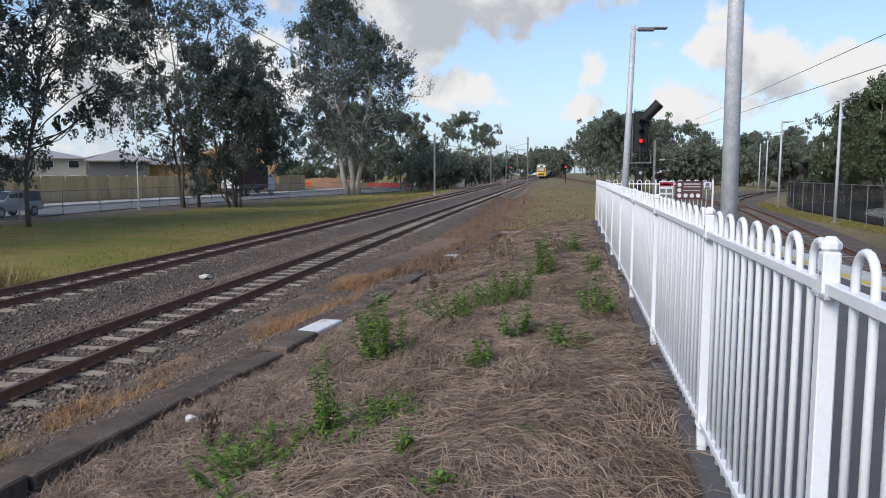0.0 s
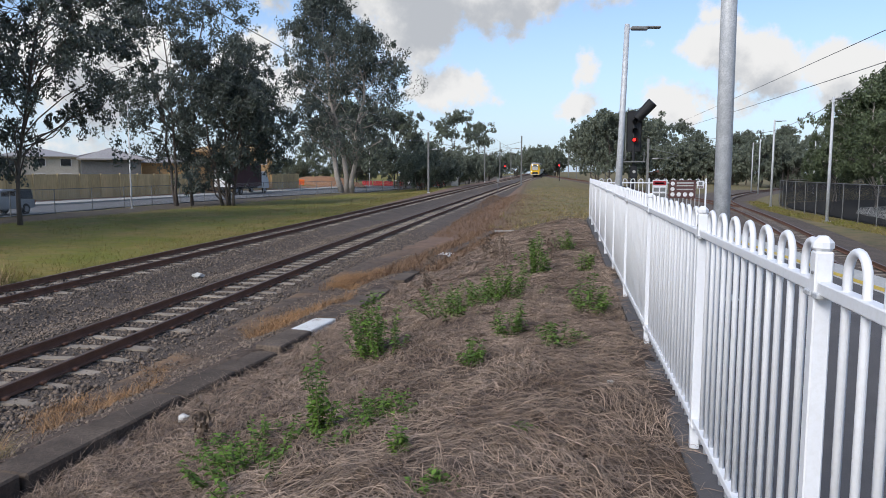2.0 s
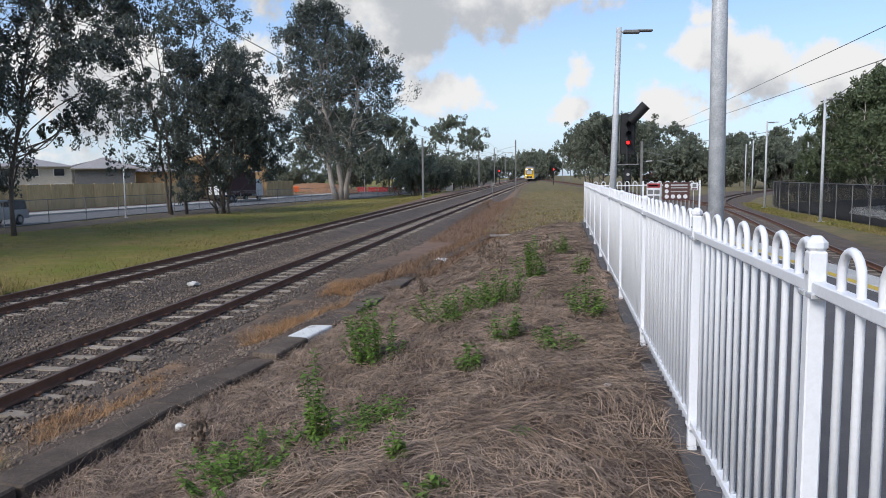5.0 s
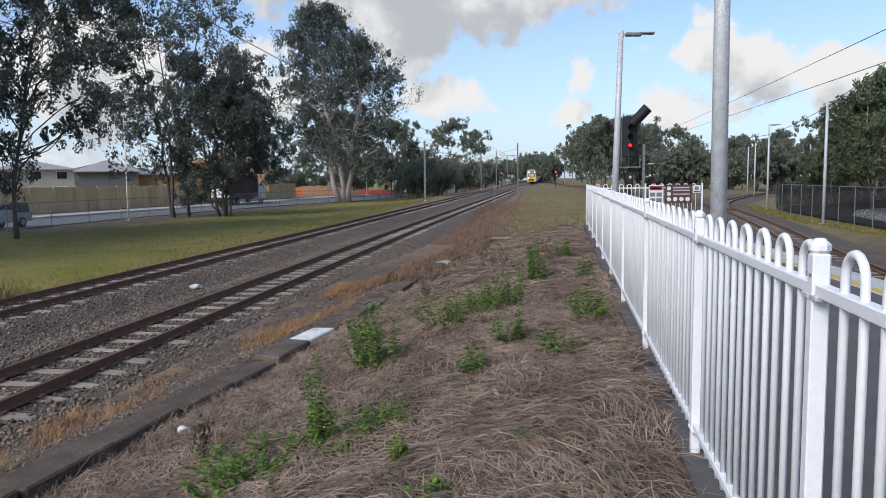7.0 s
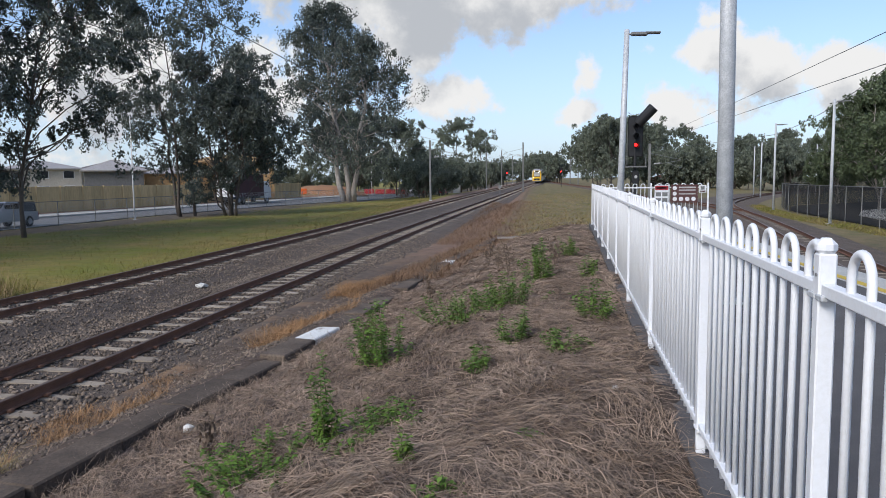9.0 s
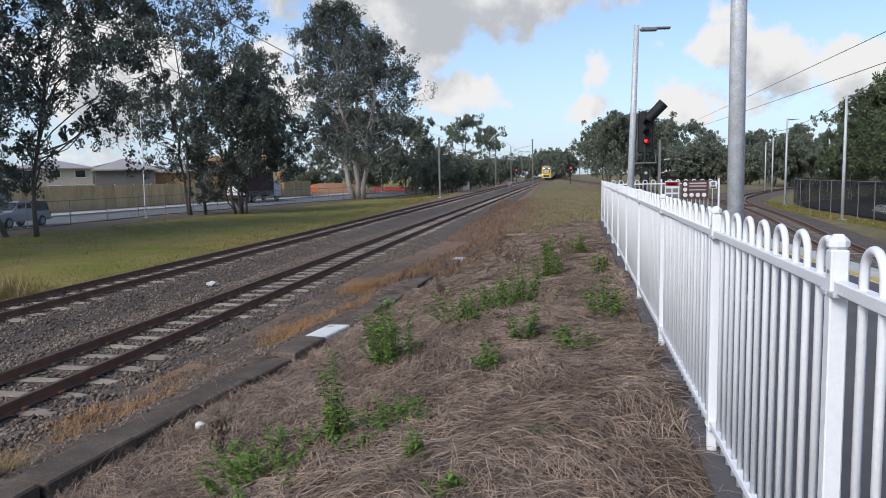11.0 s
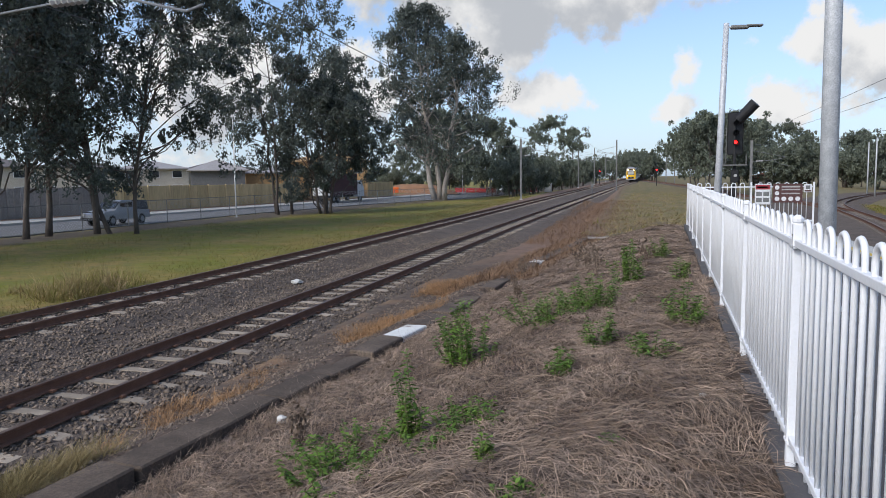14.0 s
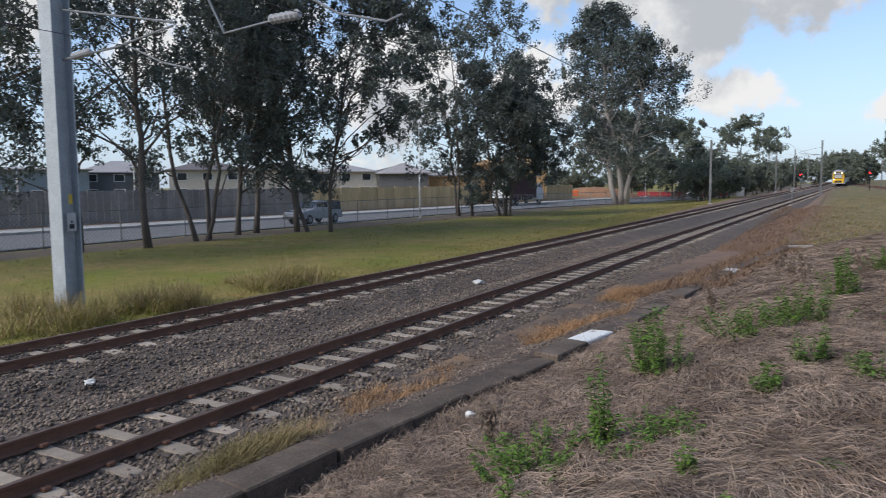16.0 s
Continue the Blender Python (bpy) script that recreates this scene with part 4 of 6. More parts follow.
def chain_fence(points, height, name, label, post_every, mat, wire, mesh_step, label_group=""):
    """Posts, top rail and diagonal wire mesh along a line of points."""
    f = thing(name, label, "fence")
    pts = [Vector(p) for p in points]
    bm = bmesh.new()
    tube(bm, [p + Vector((0, 0, height)) for p in pts], 0.024, 6)
    part("top_rail", bm, M_POSTG, f)
    bm = bmesh.new()
    tube(bm, [p + Vector((0, 0, 0.12)) for p in pts], 0.012, 5)
    part("bottom_wire", bm, mat, f)
    first, v, q = None, [], []
    for p, r in zip(pts, pts[1:]):
        length = (r - p).length
        n = max(1, round(length / post_every))
        for i in range(n):
            c = p.lerp(r, i / n)
            m = Matrix.Translation(c)
            if first is None:
                bm = bmesh.new()
                tube(bm, [(0, 0, -0.3), (0, 0, height + 0.03)], 0.034, 8)
                first = part("fence_post", bm, M_POSTG, f)
                first.matrix_basis = m
            else:
                again(first, f, m)
        way = (r - p).normalized()
        k = int(length / mesh_step)
        for i in range(k):
            a = p + way * (i * mesh_step)
            for s in (1, -1):
                lo = a + Vector((0, 0, 0.1 if s > 0 else height))
                hi = a + way * (height * 0.9) + Vector((0, 0, height if s > 0 else 0.1))
                w = way * wire
                b = len(v)
                v += [lo, lo + w, hi + w, hi]
                q.append((b, b + 1, b + 2, b + 3))
    me = sheet("wire_mesh", np.array([tuple(c) for c in v]), np.array(q), mat, f)
    return f


build_timber_fence()
chain_fence([(-33.95, -5, -1.3), (-33.9, 60, -1.3), (-32.2, 82, -1.3), (-28.6, 98, -1.3), (-23.5, 108, -1.25), (-20.5, 118, -1.2), (-17.5, 140, -0.9)], 1.75, "wire_fence", "galvanised chain-wire fence along the roadside", 4.4, M_GALV, 0.016, 0.22)
chain_fence([(16.5, 18, -1.33), (17.6, 32, -1.33), (18.8, 43, -1.33), (20.9, 64.5, -1.33), (22.6, 71.5, -1.33), (25.5, 77, -1.33), (30, 81.5, -1.33), (37, 86, -1.33), (50, 91, -1.33)], 2.3, "mesh_fence", "tall black mesh fence curving along the path", 3.0, M_SCREEN, 0.03, 0.075)


strip("garden_bed", np.linspace(24, 92, 18), lambda y: np.interp(y, (18, 43, 64.5, 71.5, 77, 86, 92), (16.9, 19.2, 21.3, 23.2, 26.5, 37.5, 52)), lambda y: 75.0, -1.24, -1.24, M_MULCH, "dark mulched ground under the trees behind the mesh fence", "garden bed", 0.3)


def path_ribbon():
    bm = bmesh.new()
    pts = [(21.5, 30), (22.2, 45), (23.8, 55), (27, 62), (32, 67), (38, 70), (46, 72)]
    sweep(bm, [(-1.1, -0.1), (-1.1, 0.06), (1.1, 0.06), (1.1, -0.1)], [(x, y, -1.22) for x, y in pts])
    tagged(part("footpath", bm, M_CONC), "pale concrete path curving behind the mesh fence", "path", kind="structure")


path_ribbon()


def house(x, y, z, w, d, wall_h, roof_h, yaw, wall, roof, label, floors=1, cols=3, eave=0.5):
    h = thing("house", label, "house", at=pose(x, y, z, 0, 0, yaw))
    bm = bmesh.new()
    box(bm, -w / 2, w / 2, -d / 2, d / 2, 0, wall_h, 0.02)
    body = part("wall", bm, wall, h)
    bm = bmesh.new()
    a, b = w / 2 + eave, d / 2 + eave
    rid = max(0.0, a - b)
    lo = [bm.verts.new(p) for p in ((-a, -b, wall_h), (a, -b, wall_h), (a, b, wall_h), (-a, b, wall_h))]
    lo2 = [bm.verts.new((v.co.x, v.co.y, wall_h + 0.16)) for v in lo]
    r1, r2 = bm.verts.new((-rid - 0.05, 0, wall_h + roof_h)), bm.verts.new((rid + 0.05, 0, wall_h + roof_h))
    for k in range(4):
        bm.faces.new((lo[k], lo[(k + 1) % 4], lo2[(k + 1) % 4], lo2[k]))
    bm.faces.new(lo[::-1])
    bm.faces.new((lo2[0], lo2[1], r2, r1)), bm.faces.new((lo2[1], lo2[2], r2)), bm.faces.new((lo2[2], lo2[3], r1, r2)), bm.faces.new((lo2[3], lo2[0], r1))
    part("roof", bm, roof, h)
    for fl in range(floors):
        for c in range(cols):
            cx = -w / 2 + w * (c + 0.5) / cols
            z0 = fl * wall_h / floors + 0.9
            bm = bmesh.new()
            box(bm, cx - 0.75, cx + 0.75, -d / 2 - 0.05, -d / 2 + 0.05, z0, z0 + 1.15, 0.01)
            win = part("window", bm, M_CARW, h, "white window frame")
            bm = bmesh.new()
            box(bm, cx - 0.67, cx + 0.67, -d / 2 - 0.065, -d / 2 - 0.03, z0 + 0.08, z0 + 1.07)
            part("pane", bm, M_GLASS, win)
    return h


house(-53.0, 84.5, -0.75, 6.6, 6.2, 3.9, 1.5, 33, M_WALLG, M_ROOF, "grey rendered house with a pale hipped metal roof", 1, 2)
house(-50.5, 95.5, -0.75, 9.0, 9.0, 3.6, 1.3, 35, M_WALLO, M_ROOF, "tan brick house half hidden by trees", 1, 3)
house(-47.5, 107.5, -0.75, 12.0, 8.0, 5.4, 1.3, 25, M_WALLO, M_WALLO, "orange-tan two-storey house frame being built", 2, 4)
house(-88, 82, -0.6, 11.0, 9.0, 4.7, 1.6, 48, M_WALLC, M_ROOFD, "cream two-storey house with a dark roof", 2, 3)
house(-80.5, 90, -0.6, 10.0, 9.0, 4.6, 1.5, 45, M_WALLC, M_ROOFD, "cream two-storey house beside its neighbour", 2, 3)
house(-74, 99, -0.6, 10.0, 9.0, 4.4, 1.4, 42, M_WALLC, M_ROOF, "cream rendered house behind the grey fence", 2, 3)
house(-67, 106, -0.6, 10.0, 9.0, 4.3, 1.4, 40, M_WALLC, M_ROOFD, "brown-roofed cream house behind the trees", 2, 3)
house(-97, 73, -0.6, 11.0, 9.0, 4.4, 1.9, 52, M_WALLG, M_ROOF, "grey house with a pale roof behind the fence", 2, 3)
house(-99, 54, -0.6, 24.0, 12.0, 4.6, 0.5, 60, M_WALLB, M_ROOF, "long blue-grey flat-roofed building behind the fence", 1, 6)

house(27, 170, -1.3, 5.0, 5.0, 2.4, 1.2, -10, M_WALLC, M_REDROOF, "small distant house with a red-brown roof", 1, 2)
# ---- poles, masts, wires, signals ----
def lamp_pole(x, y, z, height, r0, r1, arm, yaw, label, mat=None, group="platform lamps", lean=0.0):
    p = thing("lamp_post", label, "lamp post", group, at=pose(x, y, z, 0, lean, yaw))
    mat = mat or M_GALV
    bm = bmesh.new()
    tube(bm, [(0, 0, -0.2), (0, 0, height * 0.5), (0, 0, height)], [r0, (r0 + r1) / 2, r1], 14)
    part("pole", bm, mat, p, smooth=True)
    bm = bmesh.new()
    box(bm, -r0 * 2.0, r0 * 2.0, -r0 * 2.0, r0 * 2.0, 0.0, 0.025, 0.006)
    part("base_plate", bm, mat, p)
    if arm:
        bm = bmesh.new()
        tube(bm, [(0, 0, height - 0.12), (arm * 0.35, 0, height - 0.10)], 0.028, 8)
        part("arm", bm, mat, p)
        bm = bmesh.new()
        box(bm, arm * 0.12, arm * 0.62, -0.10, 0.10, height - 0.17, height - 0.07, 0.025)
        box(bm, arm * 0.55, arm, -0.11, 0.11, height - 0.115, height - 0.065, 0.015)
        part("lamp_head", bm, M_POSTG, p, "flat grey lamp head")
    return p


lamp_pole(2.34, 22.0, 0.05, 5.9, 0.105, 0.075, 0.95, 0, "galvanised platform lamp post with a flat head", lean=1.6)
lamp_pole(2.33, 9.55, 0.05, 7.0, 0.105, 0.088, 0.95, 0, "tall galvanised post behind the white fence", lean=-0.3)
slim = lamp_pole(-33.1, 55.4, -1.3, 8.4, 0.07, 0.04, 0.9, 100, "slim pale street lamp post beside the wire fence", M_CARW, "street lamps")
for x, y, yaw in [(-51.0, 30.0, 160), (-58.5, 45.5, 20), (-33.5, 142, 0), (-56, 118, 40)]:
    copy_thing(slim, pose(x, y, -1.1, 0, 0, yaw))
tallp = lamp_pole(17.9, 47.6, -1.35, 7.65, 0.10, 0.075, 1.0, 10, "grey lamp post beside the curved track", group="lamps along the curve")
for x, y in [(20.6, 67.5), (33, 118), (30, 104), (40, 112), (24.5, 100)]:
    copy_thing(tallp, pose(x, y, -1.35, 0, 0, 8))


def mast(x, y, z, height, w, label, arms, yaw=0.0):
    """A steel overhead mast; arms: reach, height, drop."""
    t = thing("overhead_mast", label, "mast", "overhead masts", at=pose(x, y, z, 0, 0, yaw))
    bm = bmesh.new()
    a, b, c = w / 2, w / 2 - 0.03, 0.02
    sweep(bm, [(-a, -a), (a, -a), (a, -b), (c, -b), (c, b), (a, b), (a, a), (-a, a), (-a, b), (-c, b), (-c, -b), (-a, -b)], [(0, 0, -0.3), (0, 0, height)], up=Vector((0, 1, 0)))
    part("column", bm, M_MAST if w > 0.24 else M_POSTG, t)
    bm = bmesh.new()
    box(bm, -w * 0.8, w * 0.8, -w * 0.8, w * 0.8, -0.3, 0.10, 0.02)
    part("footing", bm, M_CONC, t)
    for reach, h, drop in arms:
        s = 1 if reach > 0 else -1
        bm = bmesh.new()
        tube(bm, [(s * w / 2, 0, h), (reach * 0.55, 0, h + 0.10), (reach, 0, h + 0.35)], 0.024, 6)
        tube(bm, [(s * w / 2, 0, h + 1.1), (reach, 0, h + 0.42)], 0.022, 6)
        tube(bm, [(reach * 0.62, 0, h + 0.12), (reach * 0.9, 0, h - drop * 0.6), (reach + s * 0.5, 0, h - drop)], 0.02, 6)
        arm = part("bracket_arm", bm, M_ARM, t)
        bm = bmesh.new()
        x0 = s * (w / 2 + 0.35)
        pts = [(x0 + s * 0.62 * k / 12, 0, h + 0.03 + 0.06 * k / 12) for k in range(13)]
        tube(bm, pts, [0.09 if k % 2 else 0.05 for k in range(13)], 8)
        part("insulator", bm, M_INSUL, arm, "ribbed grey insulator")
    return t


near_mast = mast(-15.7, 10.18, -1.32, 8.4, 0.46, "broad grey steel overhead mast in long grass", [(3.8, 5.85, 0.55)])
bm = bmesh.new()
box(bm, 0.232, 0.242, -0.12, 0.10, 2.0, 2.42, 0.002)
part("notice_plate", bm, M_INSUL, near_mast, "small pale plate")
bm = bmesh.new()
box(bm, 0.2425, 0.2485, -0.07, 0.05, 2.06, 2.16), box(bm, 0.2425, 0.2485, -0.03, 0.01, 2.18, 2.24)
part("mark", bm, M_BLACK, near_mast, "black mark")
bm = bmesh.new()
box(bm, 0.2425, 0.2485, -0.06, 0.03, 2.62, 2.84)
part("warning_mark", bm, M_YELLOW, near_mast, "small yellow mark")
# long arm that reaches the nearer track from the same mast
bm = bmesh.new()
tube(bm, [(0.21, 0, 7.2), (4.0, 0, 7.0), (7.0, 0, 6.5), (8.5, 0, 6.25)], 0.026, 6)
tube(bm, [(6.9, 0, 6.5), (7.9, 0, 5.95), (8.9, 0, 5.7), (9.2, 0, 5.78)], 0.022, 6)
tube(bm, [(4.6, 0, 6.95), (5.2, 0, 5.9), (6.4, 0, 6.0)], 0.024, 6)
long_arm = part("bracket_arm", bm, M_ARM, near_mast)
bm = bmesh.new()
tube(bm, [(6.35 + 0.7 * k / 12, 0, 6.02 + 0.02 * k / 12) for k in range(13)], [0.10 if k % 2 else 0.06 for k in range(13)], 8)
part("insulator", bm, M_INSUL, long_arm, "ribbed grey insulator")
for off, y, h, s in [(-15.2, 88, 7.4, 1), (-15.2, 150, 7.6, 1), (-15.2, 185, 9.0, 1), (-15.2, 222, 8.4, 1), (-15.2, 275, 8.6, 1), (-5.8, 120, 8.3, -1), (-4.2, 262, 8.6, -1), (-4.2, 330, 9.6, -1), (2.0, 180, 8.5, 1), (3.9, 178, 7.5, 1), (10.9, 180, 9.2, 1)]:
    x = off + float(drift(y))
    mast(x, y, float(land(x, y)), h, 0.22, "grey steel overhead mast beside the tracks", [(3.1 * s, h - 2.1, 0.5)])
mast(11.2, 77, -1.25, 6.4, 0.22, "grey steel overhead mast beside the curved track", [(3.1, 4.3, 0.5)])


def wire(pts, r, label="black overhead wire above the railway"):
    bm = bmesh.new()
    tube(bm, pts, r, 5)
    return tagged(part("overhead_wire", bm, M_WIRE), label, "wire", "overhead wires")


def span(x0, y0, z0, x1, y1, z1, sag, n=9):
    return [(x0 + (x1 - x0) * u, y0 + (y1 - y0) * u, z0 + (z1 - z0) * u - sag * 4 * u * (1 - u)) for u in np.linspace(0, 1, n)]


for cx, z in ((NEAR_X, 5.35), (FAR_X, 5.45)):
    for a, b in ((-45, 10.3), (10.3, 88), (88, 150), (150, 222), (222, 290)):
        wire([along(*p) for p in span(cx, a, z, cx, b, z, 0.55)], 0.012, "carrier wire above the straight track")
    wire([along(*p) for p in span(cx, -45, z - 1.15, cx, 290, z - 1.15, 0, 24)], 0.007, "contact wire above the straight track")
for a, b in (((4.3, 9.8, 3.55), (9.5, 60, 5.0)), ((4.3, 9.8, 3.15), (9.6, 60, 4.72))):
    c = [a[i] - 0.55 * (b[i] - a[i]) for i in range(3)]
    wire(span(*c, *b, 0.12), 0.0055, "overhead wire above the curved track")
wire(span(17.9, 47.6, 5.9, 20.4, 67.5, 5.3, 0.15), 0.02, "wire strung between the lamp posts")
wire(span(17.9, 47.6, 5.9, 12, 20, 7.2, 0.15), 0.02, "wire strung between the lamp posts")
wire(span(20.4, 67.5, 5.3, 13.5, 110, 6.0, 0.3), 0.02, "wire strung towards the far masts")
wire(span(-13.4, 88, 5.6, -28, 96, 6.6, 0.2), 0.025, "wire strung through the trees")


def railway_signal():
    s = thing("railway_signal", "black railway signal showing a red light", "signal", at=pose(4.3, 34.0, -1.15, 0, 0, 0))
    bm = bmesh.new()
    tube(bm, [(0, 0, -0.1), (0, 0, 5.4)], 0.07, 10)
    part("post", bm, M_BLACK, s)
    bm = bmesh.new()
    box(bm, -0.32, 0.34, -0.04, 0.02, 3.75, 5.6, 0.05)
    head = part("signal_head", bm, M_BLACK, s)
    for i, z in enumerate((4.30, 4.72, 5.14)):
        bm = bmesh.new()
        tube(bm, [(0.02, -0.04, z), (0.02, -0.34, z - 0.02)], [0.125, 0.12], 12, cap=False)
        part("hood", bm, M_BLACK, head)
    bm = bmesh.new()
    tube(bm, [(0.02, -0.05, 4.30), (0.02, -0.07, 4.30)], 0.072, 14)
    part("red_lens", bm, M_LAMPRED, head, "lit red lens")
    bm = bmesh.new()
    tube(bm, [(0.12, -0.05, 5.25), (0.75, -0.28, 5.95)], [0.22, 0.24], 16)
    part("route_indicator", bm, M_BLACK, s, "tilted black tubular indicator")
    bm = bmesh.new()
    for x in (-0.55, -0.35):
        tube(bm, [(x, 0.06, 3.4), (x, 0.06, 5.0)], 0.018, 5)
    for z in np.arange(3.4, 5.0, 0.3):
        tube(bm, [(-0.55, 0.06, z), (-0.35, 0.06, z)], 0.012, 5)
    part("ladder", bm, M_POSTG, s, "narrow steel ladder")
    bm = bmesh.new()
    for x in (-0.5, 0.45):
        tube(bm, [(x, -0.2, 3.3), (x, -0.2, 3.75)], 0.02, 5)
    box(bm, -0.55, 0.5, -0.25, 0.25, 3.28, 3.33)
    part("landing", bm, M_POSTG, s, "small steel landing")
    for x0, x1, y0, z0, z1 in ((-0.14, 0.16, -0.2, 2.55, 3.1), (-0.16, 0.1, -0.25, 1.9, 2.3), (-0.1, 0.2, -0.22, 1.3, 1.65)):
        bm = bmesh.new()
        box(bm, x0, x1, y0, 0.0, z0, z1, 0.03)
        part("relay_box", bm, M_BLACK, s)
    bm = bmesh.new()
    tube(bm, [(0.02, -0.21, 2.85), (0.02, -0.235, 2.85)], 0.07, 12)
    part("small_lens", bm, M_INSUL, s, "unlit pale lens")


railway_signal()


def far_signal(x, y, z):
    s = thing("railway_signal", "distant black signal showing red", "signal", at=pose(x, y, float(land(x, y))))
    z = z - 1.2 - float(land(x, y))
    bm = bmesh.new()
    tube(bm, [(0, 0, -0.1), (0, 0, z + 1.2)], 0.07, 8)
    part("post", bm, M_BLACK, s)
    bm = bmesh.new()
    box(bm, -0.3, 0.3, -0.03, 0.05, z + 0.6, z + 2.0, 0.05)
    part("signal_head", bm, M_BLACK, s)
    bm = bmesh.new()
    tube(bm, [(0, -0.035, z + 1.2), (0, -0.06, z + 1.2)], 0.15, 12)
    part("red_lens", bm, M_LAMPRED, s, "lit red lens")


far_signal(-7.6, 168, 3.1)
far_signal(4.3, 150, 3.1)


def notice(name, x, z, w, h, base, bits, label):
    """A flat sign on the end fence; bits: x, z, w, h, material."""
    s = thing(name, label, "sign", "signs on the end fence", at=pose(x, 26.0, z))
    bm = bmesh.new()
    box(bm, 0, w, -0.012, 0.0, 0, h, 0.003)
    part("panel", bm, base, s)
    for bx, bz, bw, bh, m in bits:
        bm = bmesh.new()
        if bw == bh:
            tube(bm, [(bx + bw / 2, -0.013, bz + bh / 2), (bx + bw / 2, -0.017, bz + bh / 2)], bw / 2, 12)
        else:
            box(bm, bx, bx + bw, -0.0165, -0.0125, bz, bz + bh)
        part("printed_mark", bm, m, s)


W = M_CARW
notice("warning_sign", 3.97, 0.72, 0.48, 0.68, M_CARW, [(0.02, 0.50, 0.44, 0.15, M_SIGNRED), (0.04, 0.28, 0.18, 0.14, M_POSTG), (0.26, 0.28, 0.18, 0.14, M_POSTG), (0.04, 0.08, 0.18, 0.14, M_POSTG), (0.26, 0.08, 0.18, 0.14, M_POSTG), (0.06, 0.545, 0.34, 0.055, M_CARW)], "white warning sign with a red heading")
notice("rules_sign", 4.53, 0.78, 0.90, 0.62, M_SIGNBROWN, [(0.05, 0.43, 0.14, 0.14, W), (0.26, 0.50, 0.56, 0.05, M_INSUL), (0.26, 0.41, 0.56, 0.04, M_INSUL), (0.05, 0.24, 0.14, 0.14, W), (0.26, 0.28, 0.56, 0.04, M_INSUL)] + [(0.05 + 0.21 * k, 0.05, 0.15, 0.15, W) for k in range(4)], "brown rules sign with white round symbols")
notice("notice_sign", 5.46, 1.12, 0.25, 0.26, M_CARW, [(0.06, 0.10, 0.13, 0.12, M_POSTG), (0.03, 0.02, 0.19, 0.05, M_SIGNBROWN)], "small white notice with a dark symbol")


def small_gear():
    """Lesser trackside things."""
    bm = bmesh.new()
    box(bm, -0.65, 0.65, -0.10, 0.10, -0.02, 0.07, 0.015)
    o = part("timber_offcut", bm, M_TIMBERG)
    o.matrix_basis = pose(-1.15, 30.6, float(land(-1.15, 30.6)) + 0.01, 0, 0, 8)
    tagged(o, "weathered grey timber offcut lying on the dirt", "timber")
    c = thing("relay_cabinet", "pale grey trackside cabinet beside the bushes", "cabinet", at=pose(-17.2, 150, float(land(-17.2, 150))))
    bm = bmesh.new()
    box(bm, -0.7, 0.7, -0.4, 0.4, 0.0, 1.9, 0.03)
    part("body", bm, M_INSUL, c)
    bm = bmesh.new()
    box(bm, -0.62, 0.62, -0.425, -0.405, 0.15, 1.75, 0.008)
    part("door", bm, M_INSUL, c)
    bm = bmesh.new()
    box(bm, -0.78, 0.78, -0.48, 0.48, 1.905, 1.97, 0.02)
    part("lid", bm, M_POSTG, c, "grey overhanging lid")
    p = thing("marker_post", "short dark marker post beside the track", "post", at=pose(-4.6, 84, float(land(-4.6, 84))))
    bm = bmesh.new()
    tube(bm, [(0, 0, -0.2), (0, 0, 2.0)], 0.05, 8)
    part("post", bm, M_POSTG, p)
    bm = bmesh.new()
    box(bm, -0.16, 0.16, -0.07, -0.052, 1.6, 2.0, 0.004)
    part("plate", bm, M_POSTG, p)


small_gear()

# ---- straw, grass, weeds and litter ----
def ribbons(name, roots, heading, length, arch, width, mat, label, rng, category="grass", curl=0.5, upright=0.0, segs=3, ground=True):
    """Many thin bent blades as one mesh; roots: x, y pairs; arch: how high the middle rises."""
    n = len(roots)
    u = np.linspace(0, 1, segs + 1)
    turn = rng.normal(0, curl, n)
    pts = np.zeros((n, segs + 1, 3))
    pts[:, 0, :2] = roots
    step = length / segs
    head = heading.copy()
    for k in range(1, segs + 1):
        flat = np.sqrt(np.maximum(0.02, 1 - upright ** 2))
        pts[:, k, 0] = pts[:, k - 1, 0] + np.cos(head) * step * flat
        pts[:, k, 1] = pts[:, k - 1, 1] + np.sin(head) * step * flat
        head = head + turn / segs
    if ground:
        z = land(pts[..., 0], pts[..., 1])
        off = pts[..., 0] - drift(pts[..., 1])
        z = np.where((off < -5.4) & (off > -13.6), np.maximum(z, ballast_top(off) + rise(pts[..., 1])), z)
    pts[..., 2] = z + arch[:, None] * np.sin(np.pi * (0.12 + 0.8 * u))[None] + (upright * length)[:, None] * (u ** 0.85)[None] - 0.004
    way = np.gradient(pts, axis=1)
    side = np.stack([-way[..., 1], way[..., 0], rng.normal(0, 0.4, (n, 1)) * np.linalg.norm(way[..., :2], axis=-1)], -1)
    side /= np.linalg.norm(side, axis=-1, keepdims=True) + 1e-9
    w = (width[:, None] * (1 - 0.75 * u ** 2)[None])[..., None]
    v = np.stack([pts - side * w, pts + side * w], 2).reshape(-1, 3)
    base = (2 * (segs + 1)) * np.arange(n)[:, None]
    q = np.array([(2 * k, 2 * k + 1, 2 * k + 3, 2 * k + 2) for k in range(segs)])
    f = (base[:, :, None] + q[None]).reshape(-1, 4)
    return tagged(sheet(name, v, f, mat), label, category, kind="stuff")


def flow(x, y):
    """Heading in which the dead grass was flattened."""
    return 2.6 + 1.1 * wave(x, y, 0.9, 0.4) + 0.9 * wave(x, y, 2.4, 1.3)


